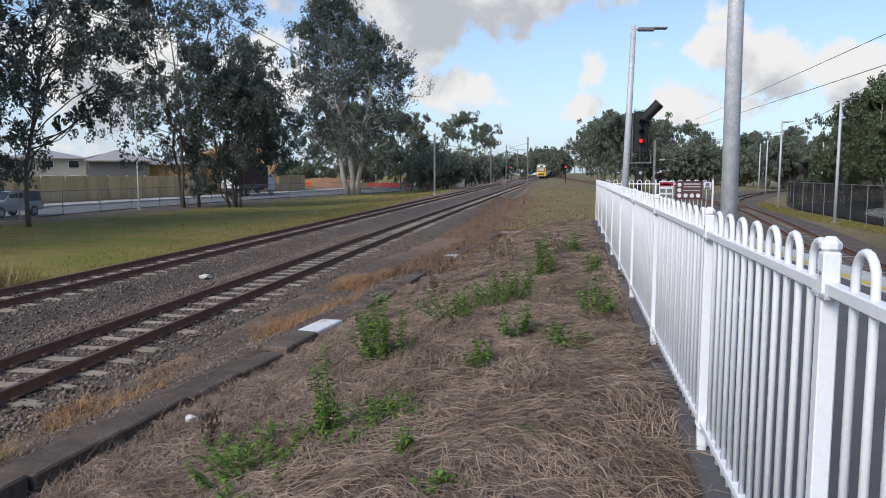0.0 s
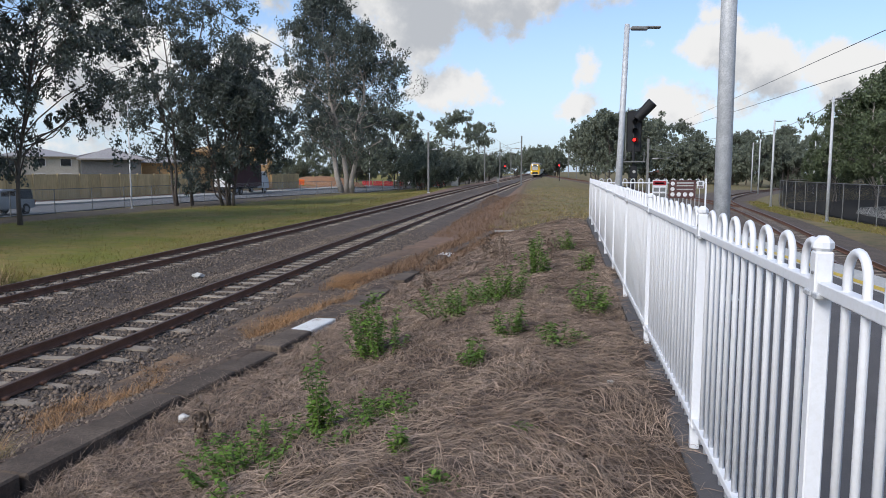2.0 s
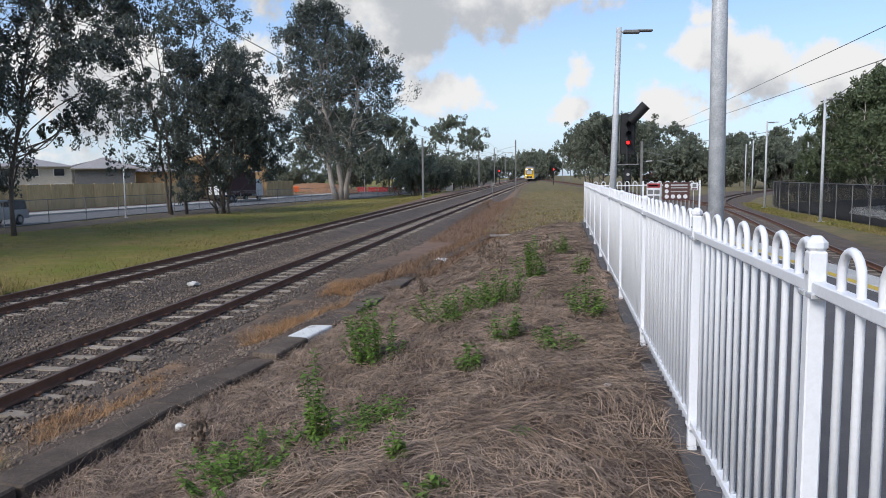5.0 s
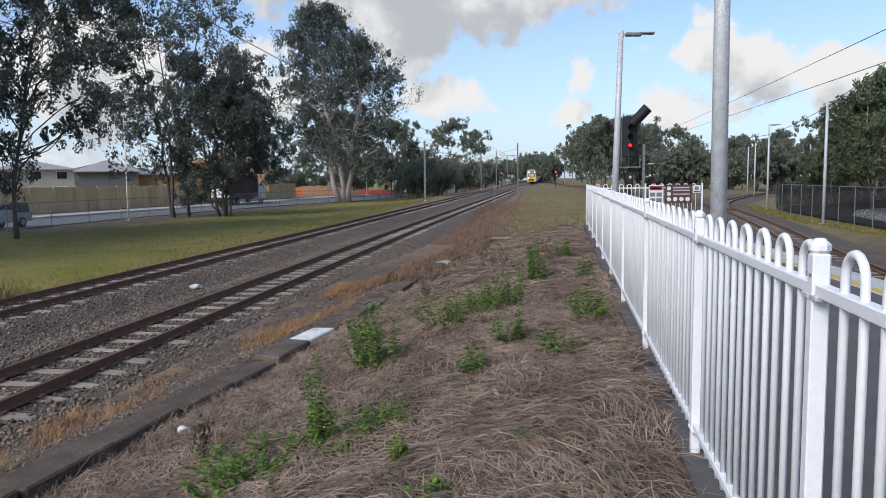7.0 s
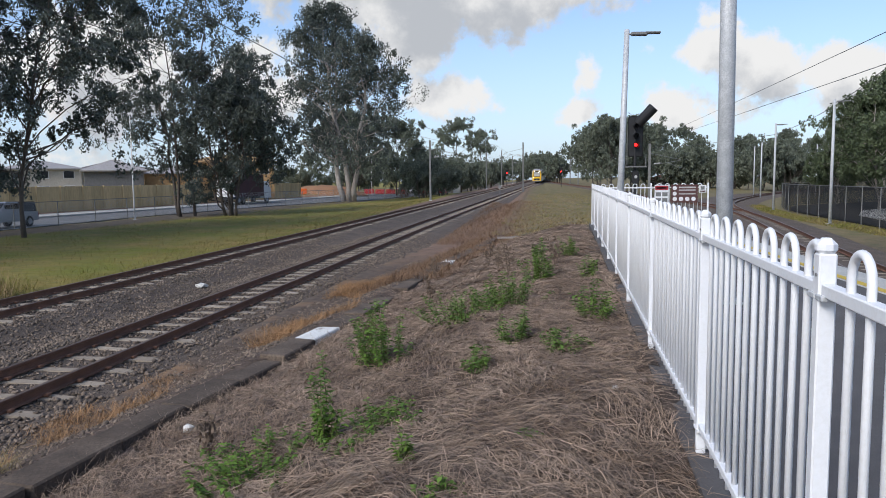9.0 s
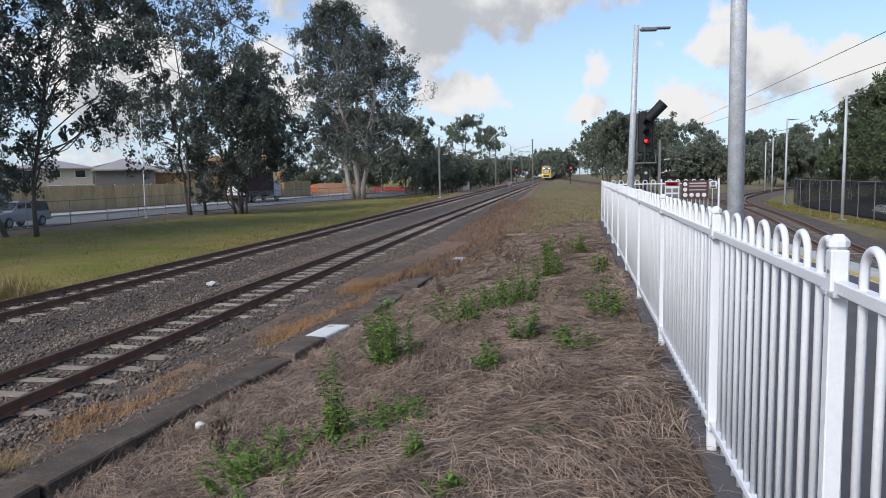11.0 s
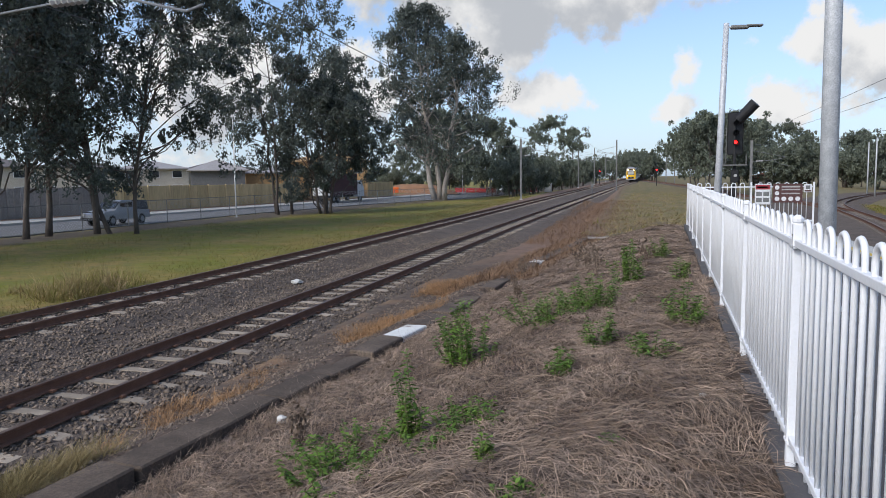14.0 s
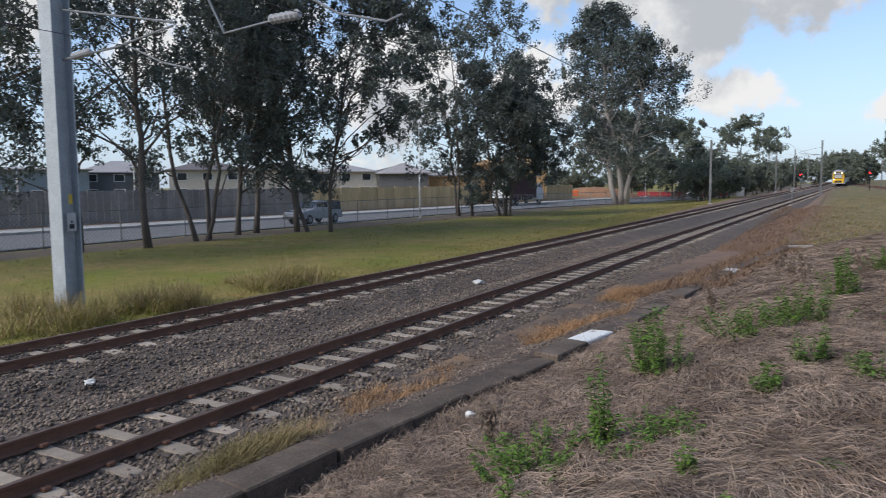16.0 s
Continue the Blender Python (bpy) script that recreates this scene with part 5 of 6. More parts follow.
def on_bank(rng, n, y0, y1, power=1.0):
    y = y0 + (y1 - y0) * rng.random(n) ** power
    lo, hi = kerb_x(y) + 0.02, fence_x(np.minimum(y, 27)) - 0.10 + 0.04 * smooth(5, 9, y)
    x = lo + (hi - lo) * rng.random(n)
    return np.stack([x, y], 1)


def lay_straw():
    rng = np.random.default_rng(71)
    r = on_bank(rng, 100000, 1.2, 12.0, 1.3)
    r = r[wave(r[:, 0], r[:, 1], 3.3, 0.7) + 0.5 * rng.normal(0, 1, len(r)) > -0.6]
    n = len(r)
    ribbons("straw_litter", r, flow(r[:, 0], r[:, 1]) + rng.normal(0, 0.65, n) + np.pi * (rng.random(n) < 0.4), rng.uniform(0.12, 0.42, n), rng.uniform(0.0, 0.085, n), rng.uniform(0.0013, 0.0034, n), M_STRAW, "flattened grey-brown dead grass covering the bank", rng)
    r = on_bank(rng, 16000, -6.0, 1.6)
    n = len(r)
    ribbons("straw_litter", r, flow(r[:, 0], r[:, 1]) + rng.normal(0, 0.65, n), rng.uniform(0.12, 0.4, n), rng.uniform(0.0, 0.06, n), rng.uniform(0.0015, 0.003, n), M_STRAW, "flattened dead grass at the top of the bank", rng)
    r = on_bank(rng, 34000, 11.0, 30.0, 1.3)
    n = len(r)
    ribbons("straw_litter", r, flow(r[:, 0], r[:, 1]) + rng.normal(0, 0.6, n), rng.uniform(0.2, 0.6, n), rng.uniform(0.0, 0.07, n), rng.uniform(0.003, 0.006, n), M_STRAW, "flattened dead grass further along the bank", rng)
    # tussocks that still stand, by the kerb and about the bank
    c = np.concatenate([on_bank(rng, 60, 2.5, 16.0), np.stack([kerb_x(np.linspace(3.5, 15, 40)) + rng.uniform(0.05, 0.55, 40), np.linspace(3.5, 15, 40)], 1)])
    r = np.repeat(c, 70, 0) + rng.normal(0, 0.09, (70 * len(c), 2))
    n = len(r)
    ribbons("dry_tussocks", r, rng.uniform(0, 6.28, n), rng.uniform(0.10, 0.30, n), rng.uniform(0.0, 0.03, n), rng.uniform(0.0012, 0.0026, n), M_STRAW, "small standing tussocks of dead grass", rng, upright=rng.uniform(0.2, 0.8, n))
    # rust-coloured dry grass between kerb and ballast
    c = []
    for y, dx, k in [(18.2, -1.9, 42), (17.4, -1.95, 28), (19.3, -1.5, 18), (12.4, -1.3, 26), (13.2, -1.1, 14), (11.6, -1.5, 9), (7.7, -1.5, 9), (8.2, -1.3, 5), (7.2, -1.6, 4)]:
        p = np.stack([kerb_x(y) + dx + rng.normal(0, 0.26, k), y + rng.normal(0, 0.5, k)], 1)
        c.append(p)
    c = np.concatenate(c)
    r = np.repeat(c, 90, 0) + rng.normal(0, 0.10, (90 * len(c), 2))
    n = len(r)
    ribbons("rusty_grass", r, rng.uniform(0, 6.28, n), rng.uniform(0.08, 0.26, n), rng.uniform(0, 0.02, n), rng.uniform(0.0016, 0.0034, n), M_ORANGE, "rust-orange dry grass beside the kerb slabs", rng, upright=rng.uniform(0.15, 0.85, n))
    y = rng.normal(4.8, 0.34, 64)
    c = np.stack([kerb_x(y) - 0.95 - 0.15 * (y - 4.85) + rng.normal(0, 0.17, 64), y], 1)
    r = np.repeat(c, 80, 0) + rng.normal(0, 0.09, (80 * len(c), 2))
    n = len(r)
    ribbons("olive_grass", r, rng.uniform(0, 6.28, n), rng.uniform(0.1, 0.38, n), rng.uniform(0, 0.02, n), rng.uniform(0.0014, 0.003, n), M_OLIVE, "dull olive grass tuft at the kerb", rng, upright=rng.uniform(0.15, 0.85, n))
    # brown stubble on the far strip between bank and ballast
    n = 26000
    y = 17 + 60 * rng.random(n) ** 1.3
    x = np.where(y < 33, kerb_x(y) - rng.uniform(-0.6, 1.7, n), -4.9 + np.abs(rng.normal(0, 2.6, n)))
    ribbons("brown_stubble", np.stack([x, y], 1), rng.uniform(0, 6.28, n), rng.uniform(0.12, 0.38, n), rng.uniform(0, 0.02, n), rng.uniform(0.003, 0.007, n), M_DEADGRASS, "brown stubble beside the far ballast", rng, upright=rng.uniform(0.2, 0.9, n))


M_DEADGRASS = material("brown_stubble", (0.24, 0.145, 0.085), (0.17, 0.105, 0.065), 0.9, 0.4, 8, 0, island=0.4)


def lay_meadow():
    rng = np.random.default_rng(72)
    n = 16000
    y = 4 + 95 * rng.random(n) ** 1.5
    x = -13.6 - 3.2 * rng.random(n) ** 1.6
    xa, ya = -14 - 16 * rng.random(42000), 8 + 92 * rng.random(42000) ** 1.4
    mow = wave(xa, ya, 0.55, 0.9) + 0.5 * wave(xa, ya, 1.9, 2.0) + rng.normal(0, 0.4, len(xa)) > -0.1
    x, y = np.concatenate([x, xa[mow]]), np.concatenate([y, ya[mow]])
    n = len(x)
    r = np.stack([x, y], 1)
    ribbons("meadow_grass", r, rng.uniform(0, 6.28, n), rng.uniform(0.08, 0.22, n), np.zeros(n), rng.uniform(0.003, 0.006, n) * (1 + y / 60), M_BLADE, "short green and yellow roadside grass", rng, upright=rng.uniform(0.3, 0.9, n), segs=2)
    # verge grass east of the tracks
    n = 12000
    y = 30 + 70 * rng.random(n) ** 1.3
    x = -1.5 + 12 * rng.random(n)
    r = np.stack([x, y], 1)
    ribbons("verge_grass", r, rng.uniform(0, 6.28, n), rng.uniform(0.06, 0.2, n), np.zeros(n), rng.uniform(0.008, 0.016, n), M_TALL, "short dull grass beyond the end of the platform", rng, upright=rng.uniform(0.3, 0.9, n), segs=2)
    y = 32 + 75 * rng.random(16000) ** 1.3
    x = -2.5 + drift(y) + 11 * rng.random(16000)
    tuft = wave(x, y, 0.9, 1.1) + 0.6 * wave(x, y, 2.7, 0.3) > 0.25
    r, n = np.stack([x, y], 1)[tuft], int(tuft.sum())
    ribbons("verge_grass", r, rng.uniform(0, 6.28, n), rng.uniform(0.10, 0.30, n), np.zeros(n), rng.uniform(0.008, 0.016, n), M_BLADE, "greener tufts scattered over the dull verge", rng, upright=rng.uniform(0.3, 0.9, n), segs=2)
    n = 14000
    y = 20 + 60 * rng.random(n)
    x = 15.9 + 0.045 * (y - 20) + 2.2 * rng.random(n) + np.maximum(0, (y - 60) * 0.12)
    ribbons("verge_grass", np.stack([x, y], 1), rng.uniform(0, 6.28, n), rng.uniform(0.08, 0.22, n), np.zeros(n), rng.uniform(0.008, 0.016, n), M_BLADE, "grass along the curved track", rng, upright=rng.uniform(0.3, 0.9, n), segs=2)
    # long seeding grass round the mast
    c = np.stack([rng.uniform(-17.0, -13.9, 46), rng.uniform(5.0, 21.0, 46)], 1)
    c = np.concatenate([c, rng.normal((-14.6, 16.3), (0.4, 0.6), (30, 2)), rng.normal((-14.7, 11.9), (0.5, 0.7), (38, 2)), rng.normal((-15.7, 9.9), (0.8, 0.4), (22, 2)), rng.normal((-14.4, 9.2), (0.25, 0.7), (16, 2))])
    k = 55
    r = np.repeat(c, k, 0) + rng.normal(0, 0.13, (k * len(c), 2))
    n = len(r)
    tall = np.repeat(np.where(np.arange(len(c)) < 46, rng.uniform(0.2, 0.5, len(c)), rng.uniform(0.5, 1.15, len(c))), k)
    mix = rng.random(n) < 0.55
    up = rng.uniform(0.45, 0.97, n)
    ln = tall * rng.uniform(0.5, 1.0, n)
    w = rng.uniform(0.004, 0.009, n)
    hd = rng.uniform(0, 6.28, n)
    ribbons("seeding_grass", r[mix], hd[mix], ln[mix], np.zeros(mix.sum()), w[mix], M_TALL, "long straw-coloured seeding grass round the mast", rng, upright=up[mix])
    m2 = ~mix
    ribbons("long_grass", r[m2], hd[m2], ln[m2] * 0.8, np.zeros(m2.sum()), w[m2], M_BLADE, "long green grass round the mast", rng, upright=up[m2])


def weed(x, y, w, h, seed, label):
    """A leafy weed: branching stems with paired leaves."""
    rng = np.random.default_rng(seed)
    t = thing("weed", label, "weed", "green weeds on the bank", at=pose(x, y, float(land(x, y)) - 0.01))
    cs, ways = [], []
    stems = int(5 + 32 * w)
    for s in range(stems):
        a, r = rng.uniform(0, 6.28), w * 0.5 * np.sqrt(rng.random())
        tall = h * rng.uniform(0.5, 1.25) * (1 - 0.45 * (r / (w * 0.5 + 1e-6)) ** 2)
        foot = np.array([np.cos(a) * r * 0.8, np.sin(a) * r * 0.8, -0.04])
        tip = foot + np.array([np.cos(a) * r * 0.5, np.sin(a) * r * 0.5, tall + 0.04]) + rng.normal(0, 0.06 * h, 3) * (1, 1, 0.2)
        mid = (foot + tip) / 2 + rng.normal(0, 0.03 * h, 3)
        bm = bmesh.new()
        tube(bm, [foot, mid, tip], [0.0055, 0.004, 0.0018], 4, cap=False)
        part("stem", bm, M_WEEDSTEM, t)
        k = int(14 + 62 * tall)
        for i in range(k):
            u = 0.12 + 0.88 * (i + rng.random()) / k
            p = (1 - u) ** 2 * foot + 2 * u * (1 - u) * mid + u * u * tip
            az = 2.4 * i + rng.random()
            d = np.array([np.cos(az), np.sin(az), rng.uniform(-0.15, 0.7)])
            cs.append(p), ways.append(d / np.linalg.norm(d))
    cs, ways = np.array(cs), np.array(ways)
    n = len(cs)
    ln = rng.uniform(0.03, 0.075, (n, 1)) * (0.8 + 0.5 * min(1, h))
    side = np.cross(ways, (0, 0, 1.0)) + rng.normal(0, 0.25, (n, 3))
    side /= np.linalg.norm(side, axis=1)[:, None]
    wd = ln * rng.uniform(0.17, 0.28, (n, 1))
    droop = np.zeros((n, 3))
    droop[:, 2] = -0.35 * ln[:, 0]
    v = np.stack([cs, cs + ways * ln * 0.5 + side * wd, cs + ways * ln + droop, cs + ways * ln * 0.5 - side * wd], 1).reshape(-1, 3)
    sheet("foliage", v, np.arange(4 * n).reshape(n, 4), M_WEED, t, "jagged green leaves")


WEEDS = [(-1.64, 5.26, 0.20, 0.62), (-1.15, 5.26, 0.52, 0.25), (-1.75, 7.73, 0.60, 0.62), (-1.05, 9.46, 1.25, 0.34), (-0.44, 10.13, 0.95, 0.46), (-0.26, 7.6, 0.33, 0.34), (-0.56, 6.51, 0.32, 0.19), (-0.03, 12.18, 0.45, 0.68), (0.61, 8.78, 0.48, 0.48), (0.23, 7.06, 0.46, 0.22),
         (-1.92, 4.4, 0.7, 0.2), (-2.01, 4.96, 0.85, 0.23), (-0.52, 3.71, 0.26, 0.13), (-0.86, 4.37, 0.10, 0.2), (-1.39, 4.86, 0.32, 0.13), (0.59, 15.68, 0.43, 0.4), (-0.06, 4.58, 0.10, 0.08), (0.81, 12.0, 0.24, 0.42)]


def dead_weed(x, y, h, seed):
    rng = np.random.default_rng(seed)
    t = thing("dead_weed", "dried brown weed stalk with withered heads", "weed", "dead weeds", at=pose(x, y, float(land(x, y)) - 0.01))
    tips = []
    for s in range(6):
        tip = np.array([rng.normal(0, 0.14 * h), rng.normal(0, 0.14 * h), h * rng.uniform(0.6, 1.05)])
        bm = bmesh.new()
        tube(bm, [(0, 0, -0.03), tip * (0.45, 0.45, 0.5), tip], [0.005, 0.004, 0.002], 4, cap=False)
        part("stalk", bm, M_DEADSTEM, t)
        tips.append(tip)
    c = np.array(tips)
    v, f = leaf_quads(rng, np.concatenate([c, c * 0.8, c * 0.6]), np.full(3 * len(c), 0.07 * h + 0.02), 12, 0.05)
    sheet("withered_leaves", v, f, M_DEADSTEM, t)


def lump(name, x, y, z, s, mat, label, category, seed, flat=0.6):
    rng = random.Random(seed)
    bm = bmesh.new()
    bmesh.ops.create_icosphere(bm, subdivisions=2, radius=s)
    for v in bm.verts:
        k = 1 + 0.6 * noise.noise(v.co * (1.8 / s) + Vector((seed, 0, 0))) + rng.uniform(-0.06, 0.06)
        v.co = Vector((v.co.x * k * 1.25, v.co.y * k, v.co.z * k * flat))
    ob = part(name, bm, mat)
    ob.matrix_basis = pose(x, y, z, 0, 0, rng.uniform(0, 360))
    return tagged(ob, label, category)


lay_straw()
lay_meadow()
for i, (x, y, w, h) in enumerate(WEEDS):
    weed(x, y, w, h, 200 + i, "tall leafy green weed growing through dead grass" if h > 0.45 else "low spreading green weed on the bank")
for i, (x, y, h) in enumerate([(-2.71, 5.47, 0.42), (-0.59, 13.6, 0.7), (-1.25, 17.4, 0.55), (-1.9, 12.5, 0.5), (-0.9, 15.5, 0.5), (-2.2, 9.0, 0.35), (0.3, 14.3, 0.5), (-2.6, 17.5, 0.6)]):
    dead_weed(x, y, h, 300 + i)
lump("crumpled_paper", -9.68, 19.44, -1.30, 0.13, M_LITTER, "crumpled white paper lying on the ballast", "litter", 1)
lump("white_stone", -9.88, 6.59, -1.245, 0.075, M_LITTER, "whitewashed stone lying on the ballast", "stone", 2)
lump("plastic_scrap", -3.40, 6.45, float(land(-3.40, 6.45)) + 0.03, 0.05, M_LITTER, "crumpled white plastic scrap in dead grass", "litter", 3, 0.9)
lump("pale_pebble", 0.58, 5.56, float(land(0.58, 5.56)) + 0.012, 0.025, M_LITTER, "small pale pebble on the bank", "stone", 4)
for i, (x, y, s) in enumerate([(0.42, 4.9, 0.05), (0.55, 5.3, 0.04), (0.5, 4.3, 0.055), (0.62, 6.1, 0.04), (0.35, 3.9, 0.05)]):
    lump("earth_clod", x, y, float(land(x, y)) + 0.01, s, M_KERB, "brown clod of earth near the fence", "earth clod", 10 + i)


def gravel_strip():
    """Dirty gravel between the kerb slabs and the ballast."""
    rng = np.random.default_rng(9)
    n = 9000
    y = 1.5 + 24 * rng.random(n) ** 1.4
    x = kerb_x(y) - 0.36 - 1.9 * rng.random(n) ** 0.8
    base = np.array([(1, 0, 0), (-1, 0, 0), (0, 1, 0), (0, -1, 0), (0, 0, 1), (0, 0, -1)], float)
    tri = np.array([(0, 2, 4), (2, 1, 4), (1, 3, 4), (3, 0, 4), (2, 0, 5), (1, 2, 5), (3, 1, 5), (0, 3, 5)])
    s = 0.008 + 0.026 * rng.random((n, 1, 1)) ** 2.5
    p = base[None] * s * rng.uniform(0.6, 1.3, (n, 6, 1)) + rng.normal(0, 1, (n, 6, 3)) * 0.25 * s
    z = np.maximum(land(x, y), np.where(x < -4.95, ballast_top(x), -9)) + 0.002
    v = (p + np.stack([x, y, z], 1)[:, None]).reshape(-1, 3)
    f = (tri[None] + 6 * np.arange(n)[:, None, None]).reshape(-1, 3)
    tagged(sheet("gravel_strip", v, f, M_STONE), "dirty loose gravel beside the kerb slabs", "gravel", kind="stuff")
    n = 5000
    y = 1.5 + 28 * rng.random(n) ** 1.2
    x = kerb_x(y) - 0.4 - 1.5 * rng.random(n)
    ribbons("straw_litter", np.stack([x, y], 1), rng.uniform(0, 6.28, n), rng.uniform(0.06, 0.22, n), rng.uniform(0, 0.02, n), rng.uniform(0.0012, 0.003, n), M_STRAW, "thin dead grass scattered on the dirt strip", rng, upright=rng.uniform(0, 0.35, n))


gravel_strip()
# ---- train and vehicles ----
def lathe_wheel(own, x, y, z, r, w, name="wheel"):
    bm = bmesh.new()
    tube(bm, [(x - w / 2, y, z), (x - w / 2 + 0.03, y, z), (x + w / 2 - 0.03, y, z), (x + w / 2, y, z)], [r * 0.9, r, r, r * 0.9], 18)
    wh = part(name, bm, M_RUBBER, own, "black tyre")
    bm = bmesh.new()
    tube(bm, [(x - w / 2 - 0.012, y, z), (x + w / 2 + 0.012, y, z)], r * 0.55, 14)
    part("rim", bm, M_CARS, wh, "silver rim")


def shell(profile, half, inset=0.12, hip=0.85):
    """A vehicle body: a side outline of (y, z) given as lower and upper edges, pulled in towards the roof."""
    bm = bmesh.new()
    zs = [p[1] for p in profile]
    top, low = max(zs), min(zs)
    def wide(z):
        return half - inset * max(0.0, (z - low) / (top - low) - 0.5) * 2
    a = [bm.verts.new((-wide(z), y, z)) for y, z in profile]
    b = [bm.verts.new((wide(z), y, z)) for y, z in profile]
    n = len(profile)
    bm.faces.new(a), bm.faces.new(b[::-1])
    for k in range(n):
        bm.faces.new((a[k], b[k], b[(k + 1) % n], a[(k + 1) % n]))
    bmesh.ops.bevel(bm, geom=list(bm.edges), offset=0.035, segments=1, affect="EDGES")
    return bm


def build_utility():
    c = thing("utility_vehicle", "silver utility with a dark canopy parked on the road", "car", at=pose(-35.75, 43.8, -1.22, 0, 0, 180))
    part("body", shell([(-2.5, 0.42), (-2.5, 1.02), (-0.95, 1.06), (0.95, 1.10), (2.15, 1.0), (2.5, 0.85), (2.5, 0.42)], 0.9, 0.05), M_CARS, c)
    cab = part("cab", shell([(-0.9, 1.05), (-0.75, 1.72), (0.35, 1.76), (1.15, 1.08)], 0.86, 0.14), M_CARS, c)
    for s in (-1, 1):
        bm = bmesh.new()
        box(bm, s * 0.80 - 0.02, s * 0.80 + 0.02, -0.68, 0.05, 1.16, 1.60, 0.008), box(bm, s * 0.80 - 0.02, s * 0.80 + 0.02, 0.12, 0.62, 1.16, 1.55, 0.008)
        part("side_window", bm, M_GLASS, cab, "dark side window")
    bm = bmesh.new()
    box(bm, -0.70, 0.70, -0.02, 0.02, -0.36, 0.36, 0.01, pose(0, 0.79, 1.43, 48))
    part("windscreen", bm, M_GLASS, cab, "dark windscreen")
    part("canopy", shell([(-2.4, 1.04), (-2.35, 1.70), (-0.98, 1.74), (-0.98, 1.04)], 0.84, 0.10), M_CARB, c, "dark canopy over the tray")
    for y in (-1.55, 1.55):
        for s in (-1, 1):
            lathe_wheel(c, s * 0.80, y, 0.37, 0.37, 0.24)
    bm = bmesh.new()
    tube(bm, [(-0.75, 2.62, 0.5), (-0.6, 2.66, 1.0), (0.6, 2.66, 1.0), (0.75, 2.62, 0.5)], 0.045, 8)
    box(bm, -0.88, 0.88, 2.48, 2.60, 0.42, 0.62, 0.03)
    part("bull_bar", bm, M_BLACK, c, "black bull bar")
    for s in (-1, 1):
        bm = bmesh.new()
        box(bm, s * 0.66 - 0.17, s * 0.66 + 0.17, 2.44, 2.515, 0.72, 0.90, 0.02)
        part("headlight", bm, M_INSUL, c)
        bm = bmesh.new()
        box(bm, s * 0.82 - 0.07, s * 0.82 + 0.07, -2.515, -2.46, 0.7, 1.0, 0.01)
        part("tail_light", bm, M_REDP, c)


def build_truck():
    c = thing("lorry", "lorry with white doors and maroon curtain sides", "truck", at=pose(-39.5, 87, -1.22, 0, 0, -4))
    bm = bmesh.new()
    box(bm, -1.25, 1.25, 0.1, 8.4, 1.0, 3.9, 0.05)
    part("load_box", bm, M_MAROON, c, "maroon curtain side")
    for s in (-1, 1):
        bm = bmesh.new()
        box(bm, s * 0.62 - 0.60, s * 0.62 + 0.60, 0.0, 0.09, 1.05, 3.86, 0.02)
        part("rear_door", bm, M_CARW, c, "white rear door")
    bm = bmesh.new()
    box(bm, -0.45, 0.45, 0.1, 10.6, 0.7, 0.98, 0.02)
    part("chassis", bm, M_BLACK, c)
    part("cab", shell([(8.7, 0.7), (8.7, 3.0), (10.1, 3.0), (10.7, 1.9), (10.75, 0.7)], 1.2, 0.1), M_CARW, c, "white cab")
    for y in (1.4, 2.6, 9.6):
        for s in (-1, 1):
            lathe_wheel(c, s * 1.0, y, 0.5, 0.5, 0.3)


def build_white_cars():
    v = thing("van", "white works vehicle beside the red barriers", "car", "works vehicles", at=pose(-27.5, 150, -1.05, 0, 0, 70))
    part("body", shell([(-2.4, 0.4), (-2.4, 1.05), (-0.9, 1.1), (-0.5, 1.85), (1.0, 1.85), (1.5, 1.1), (2.4, 1.0), (2.4, 0.4)], 0.9, 0.12), M_CARW, v)
    for y in (-1.5, 1.5):
        for s in (-1, 1):
            lathe_wheel(v, s * 0.8, y, 0.36, 0.36, 0.22)
    bm = bmesh.new()
    box(bm, -0.87, 0.87, -0.35, 0.95, 1.2, 1.68, 0.02)
    part("window_band", bm, M_GLASS, v, "dark windows")
    copy_thing(v, pose(-48.5, 128, -0.7, 0, 0, 60)), copy_thing(v, pose(-62.5, 67, -0.65, 0, 0, 45)), copy_thing(v, pose(-78, 72, -0.6, 0, 0, 45))


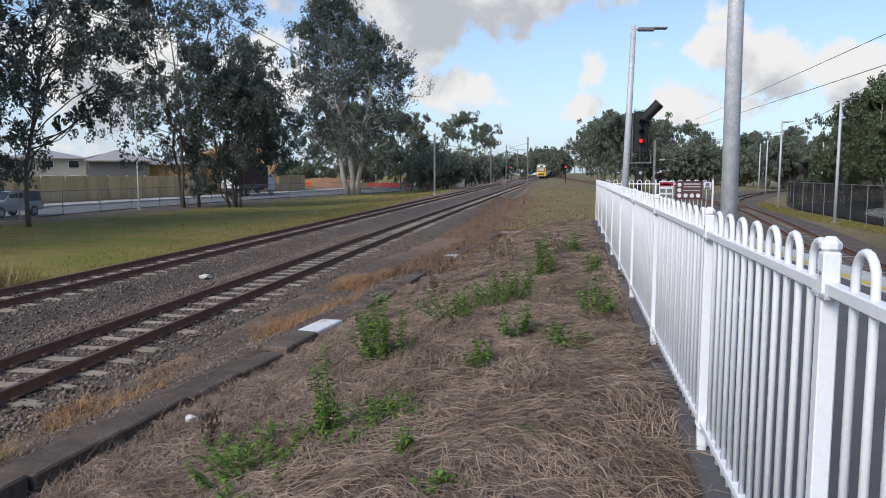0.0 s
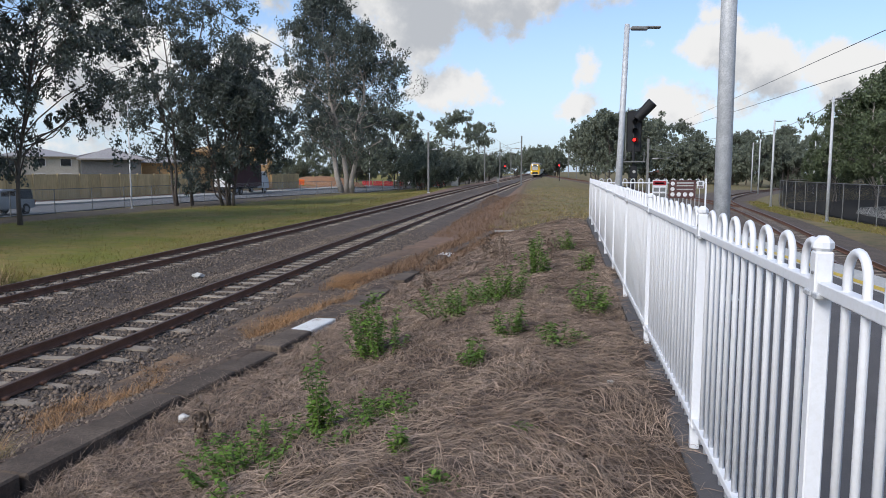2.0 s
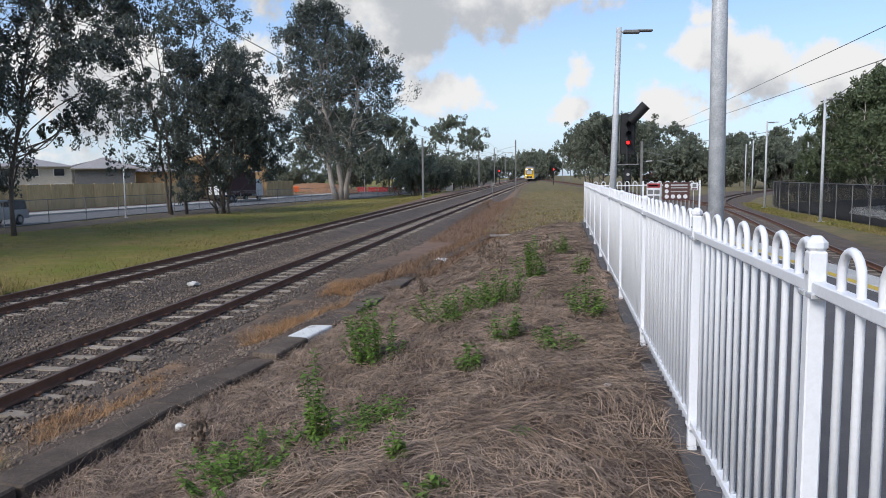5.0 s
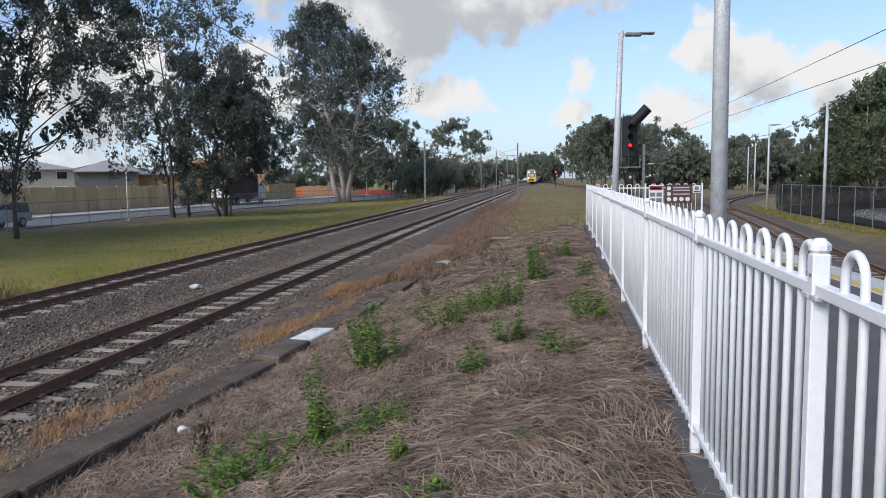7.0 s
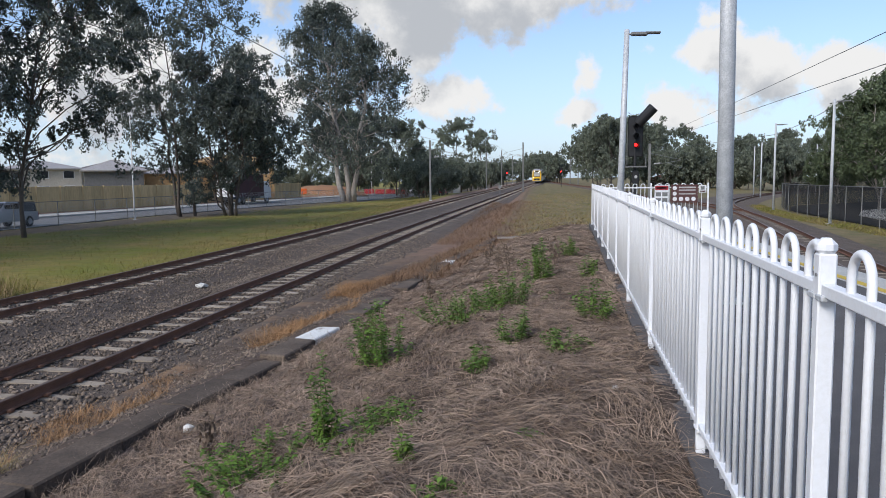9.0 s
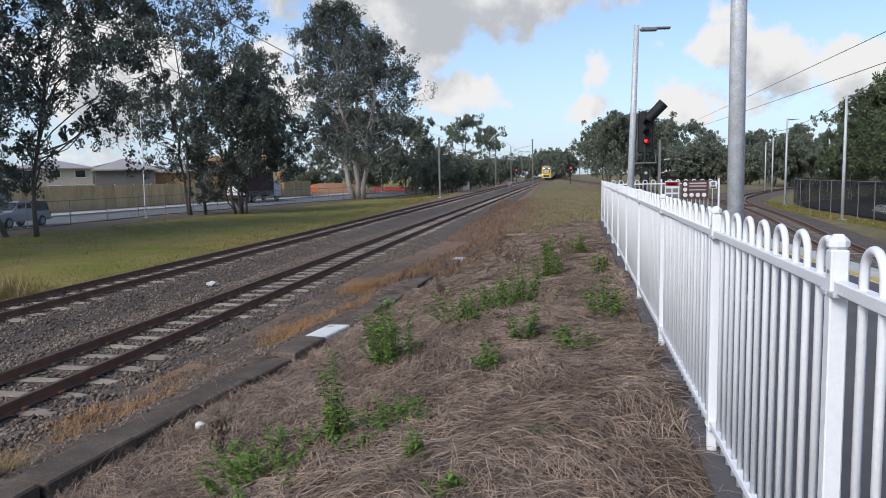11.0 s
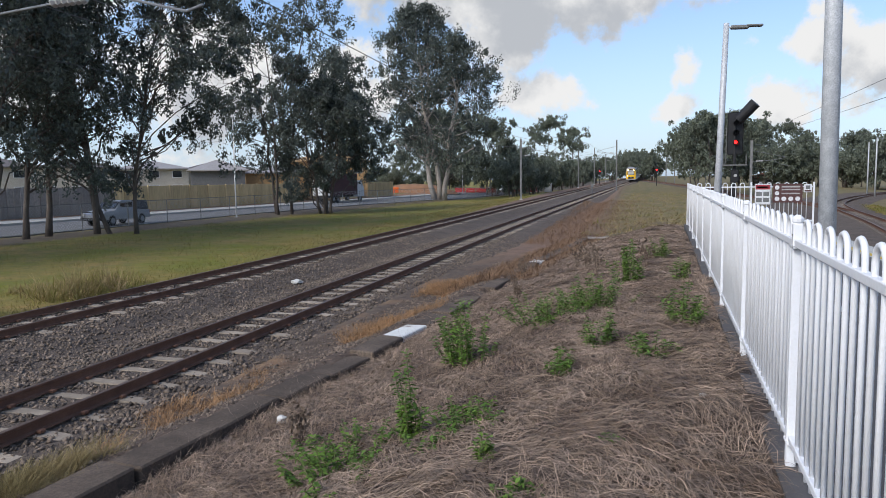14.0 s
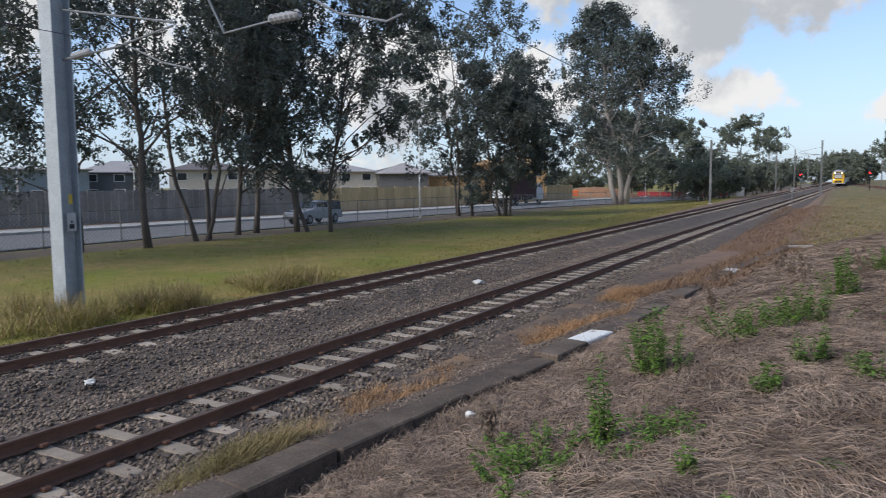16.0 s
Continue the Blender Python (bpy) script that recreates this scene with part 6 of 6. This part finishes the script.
def build_barriers():
    bm = bmesh.new()
    for k in range(2):
        box(bm, -1.0, 1.0, -0.22 + 0.1 * k, 0.22 - 0.1 * k, 0.0 + 0.45 * k, 0.44 + 0.5 * k, 0.05)
    b = part("safety_barrier", bm, M_REDP)
    tagged(b, "red plastic road barrier at the works", "barrier", "road barriers")
    b.matrix_basis = pose(-35.0, 146, -1.0, 0, 0, 12)
    for k in range(7):
        if k != 3:
            copy_thing(b, pose(-32.8 + 2.15 * k, 146.5 + 0.2 * k, -1.05, 0, 0, 10))
    bm = bmesh.new()
    for k in range(2):
        box(bm, -1.0, 1.0, -0.22 + 0.1 * k, 0.22 - 0.1 * k, 0.0 + 0.5 * k, 0.49 + 0.6 * k, 0.05)
    o = part("orange_barrier", bm, M_ORANGEP)
    tagged(o, "bright orange safety barrier by the earth heap", "barrier", "orange barriers")
    o.matrix_basis = pose(-44.8, 132, -0.75, 0, 0, 20)
    copy_thing(o, pose(-46.9, 131.5, -0.75, 0, 0, 30))
    xs, ys = np.linspace(-9, 9, 26), np.linspace(-6, 6, 18)
    X, Y = np.meshgrid(xs, ys)
    Z = 2.0 * np.clip(1 - (X / 9) ** 2 - (Y / 6) ** 2, 0, 1) ** 0.8 + 0.12 * wave(X, Y, 1.7) * (np.clip(1 - (X / 9) ** 2 - (Y / 6) ** 2, 0, 1) > 0)
    i = np.arange(X.size).reshape(X.shape)
    f = np.stack([i[:-1, :-1], i[:-1, 1:], i[1:, 1:], i[1:, :-1]], -1).reshape(-1, 4)
    h = sheet("dirt_mound", np.stack([X, Y, Z - 0.1], -1).reshape(-1, 3), f, M_DIRT, smooth=True)
    tagged(h, "low mound of orange earth at the works", "earth mound")
    h.matrix_basis = pose(-43, 139, -1.0, 0, 0, 15)


def train_section(y, w, top, low=0.95):
    """Corners of the body's outline at one place along the car."""
    return [(-w, low), (-w * 1.0, low + 0.9), (-w * 0.99, top - 0.75), (-w * 0.86, top - 0.25), (-w * 0.5, top), (w * 0.5, top), (w * 0.86, top - 0.25), (w * 0.99, top - 0.75), (w, low + 0.9), (w, low)]


def build_train():
    t = thing("train", "yellow and grey electric passenger train with lit headlights", "train", at=pose(*along(NEAR_X, 205, RAIL), 0.54, 0, -2.18))
    for car in range(6):
        y0 = 24.0 * car
        nose = car == 0
        bm = bmesh.new()
        st = [(0.0, 0.90, 0.55), (0.35, 0.97, 0.25), (0.9, 1.0, 0.0), (23.6, 1.0, 0.0)] if nose else [(0.0, 1.0, 0.0), (23.6, 1.0, 0.0)]
        rings = [[bm.verts.new((x, y0 + y + (0.25 * (z / 3.8) if nose and y < 0.5 else 0), z)) for x, z in train_section(y, 1.36 * k, 3.85 - d, 0.45 if nose and y < 1 else 0.95)] for y, k, d in st]
        n = len(rings[0])
        for a, b in zip(rings, rings[1:]):
            for k in range(n):
                bm.faces.new((a[k], a[(k + 1) % n], b[(k + 1) % n], b[k]))
        bm.faces.new(rings[0][::-1]), bm.faces.new(rings[-1])
        body = part("car_body", bm, M_TRAINS, t, "grey steel car body")
        for s in (-1, 1):
            for a, b in ((2.0, 3.7), (5.2, 10.4), (12.0, 16.0), (17.6, 22.6)):
                bm = bmesh.new()
                box(bm, s * 1.352 - 0.02, s * 1.352 + 0.02, y0 + a, y0 + b, 1.95, 2.95, 0.012)
                part("window", bm, M_GLASS, body, "dark window")
            for a in (3.9, 16.2):
                bm = bmesh.new()
                box(bm, s * 1.355 - 0.025, s * 1.355 + 0.025, y0 + a, y0 + a + 1.2, 1.05, 3.05, 0.012)
                door = part("door", bm, M_TRAINY, body, "yellow sliding door")
                bm = bmesh.new()
                box(bm, s * 1.385 - 0.008, s * 1.385 + 0.008, y0 + a + 0.15, y0 + a + 1.05, 1.9, 2.85, 0.006)
                part("door_window", bm, M_GLASS, door, "dark door window")
        bm = bmesh.new()
        box(bm, -0.95, 0.95, y0 + 6, y0 + 19, 3.83, 4.02, 0.06)
        part("roof_unit", bm, M_TRAINR, body, "dark grey roof unit")
        for yb in (4.0, 19.5):
            bm = bmesh.new()
            box(bm, -1.0, 1.0, y0 + yb - 1.4, y0 + yb + 1.4, 0.42, 0.88, 0.05)
            for dy in (-0.95, 0.95):
                tube(bm, [(-0.62, y0 + yb + dy, 0.42), (0.62, y0 + yb + dy, 0.42)], 0.42, 16)
            part("bogie", bm, M_BLACK, t, "dark bogie with wheels")
        bm = bmesh.new()
        box(bm, -1.15, 1.15, y0 + 7, y0 + 16, 0.4, 0.94, 0.04)
        part("underframe_box", bm, M_BLACK, t)
    # front
    bm = bmesh.new()
    outer = [(-1.20, 0.62), (-1.26, 1.6), (-1.20, 2.9), (-0.98, 3.42), (0.98, 3.42), (1.20, 2.9), (1.26, 1.6), (1.20, 0.62)]
    a = [bm.verts.new((x, -0.06 + 0.25 * z / 3.8, z)) for x, z in outer]
    b = [bm.verts.new((x * 0.98, 0.1 + 0.25 * z / 3.8, z)) for x, z in outer]
    bm.faces.new(a[::-1]), bm.faces.new(b)
    for k in range(8):
        bm.faces.new((a[k], a[(k + 1) % 8], b[(k + 1) % 8], b[k]))
    front = part("front_panel", bm, M_TRAINY, t, "bright yellow front")
    def plate(x0, x1, z0, z1, m, name, label, proud=0.03):
        bm = bmesh.new()
        zc = (z0 + z1) / 2
        box(bm, x0, x1, -proud, 0.02, z0 - zc, z1 - zc, 0.01, pose(0, -0.06 + 0.25 * zc / 3.8, zc, -3.8))
        part(name, bm, m, front, label)
    plate(-0.92, 0.92, 1.72, 3.30, M_BLACK, "screen_surround", "black surround", 0.02)
    # flat pale grey in place of glass, painting in the bright reflection
    plate(-0.80, 0.80, 1.85, 2.72, M_INSUL, "windscreen", "windscreen with a pale reflection painted in", 0.035)
    plate(-0.52, 0.52, 2.84, 3.06, M_TRAINS, "destination_display", "grey destination display", 0.035)
    plate(-0.78, 0.78, 0.72, 1.24, M_BLACK, "coupler_recess", "dark coupler recess", 0.02)
    plate(-0.16, 0.16, 0.85, 1.08, M_POSTG, "coupler", "grey coupler", 0.12)
    for s in (-1, 1):
        plate(s * 0.74 - 0.10, s * 0.74 + 0.10, 3.02, 3.20, M_LAMPWARM, "headlight", "lit warm headlight", 0.04)
        plate(s * 0.74 - 0.10, s * 0.74 + 0.10, 2.82, 2.96, M_INSUL, "marker_light", "pale marker light", 0.04)
        plate(s * 0.94 - 0.07, s * 0.94 + 0.07, 1.40, 1.54, M_LAMPWARM if s < 0 else M_ORANGEP, "side_light", "small round side light", 0.04)


build_utility()
build_truck()
build_white_cars()
build_barriers()
build_train()
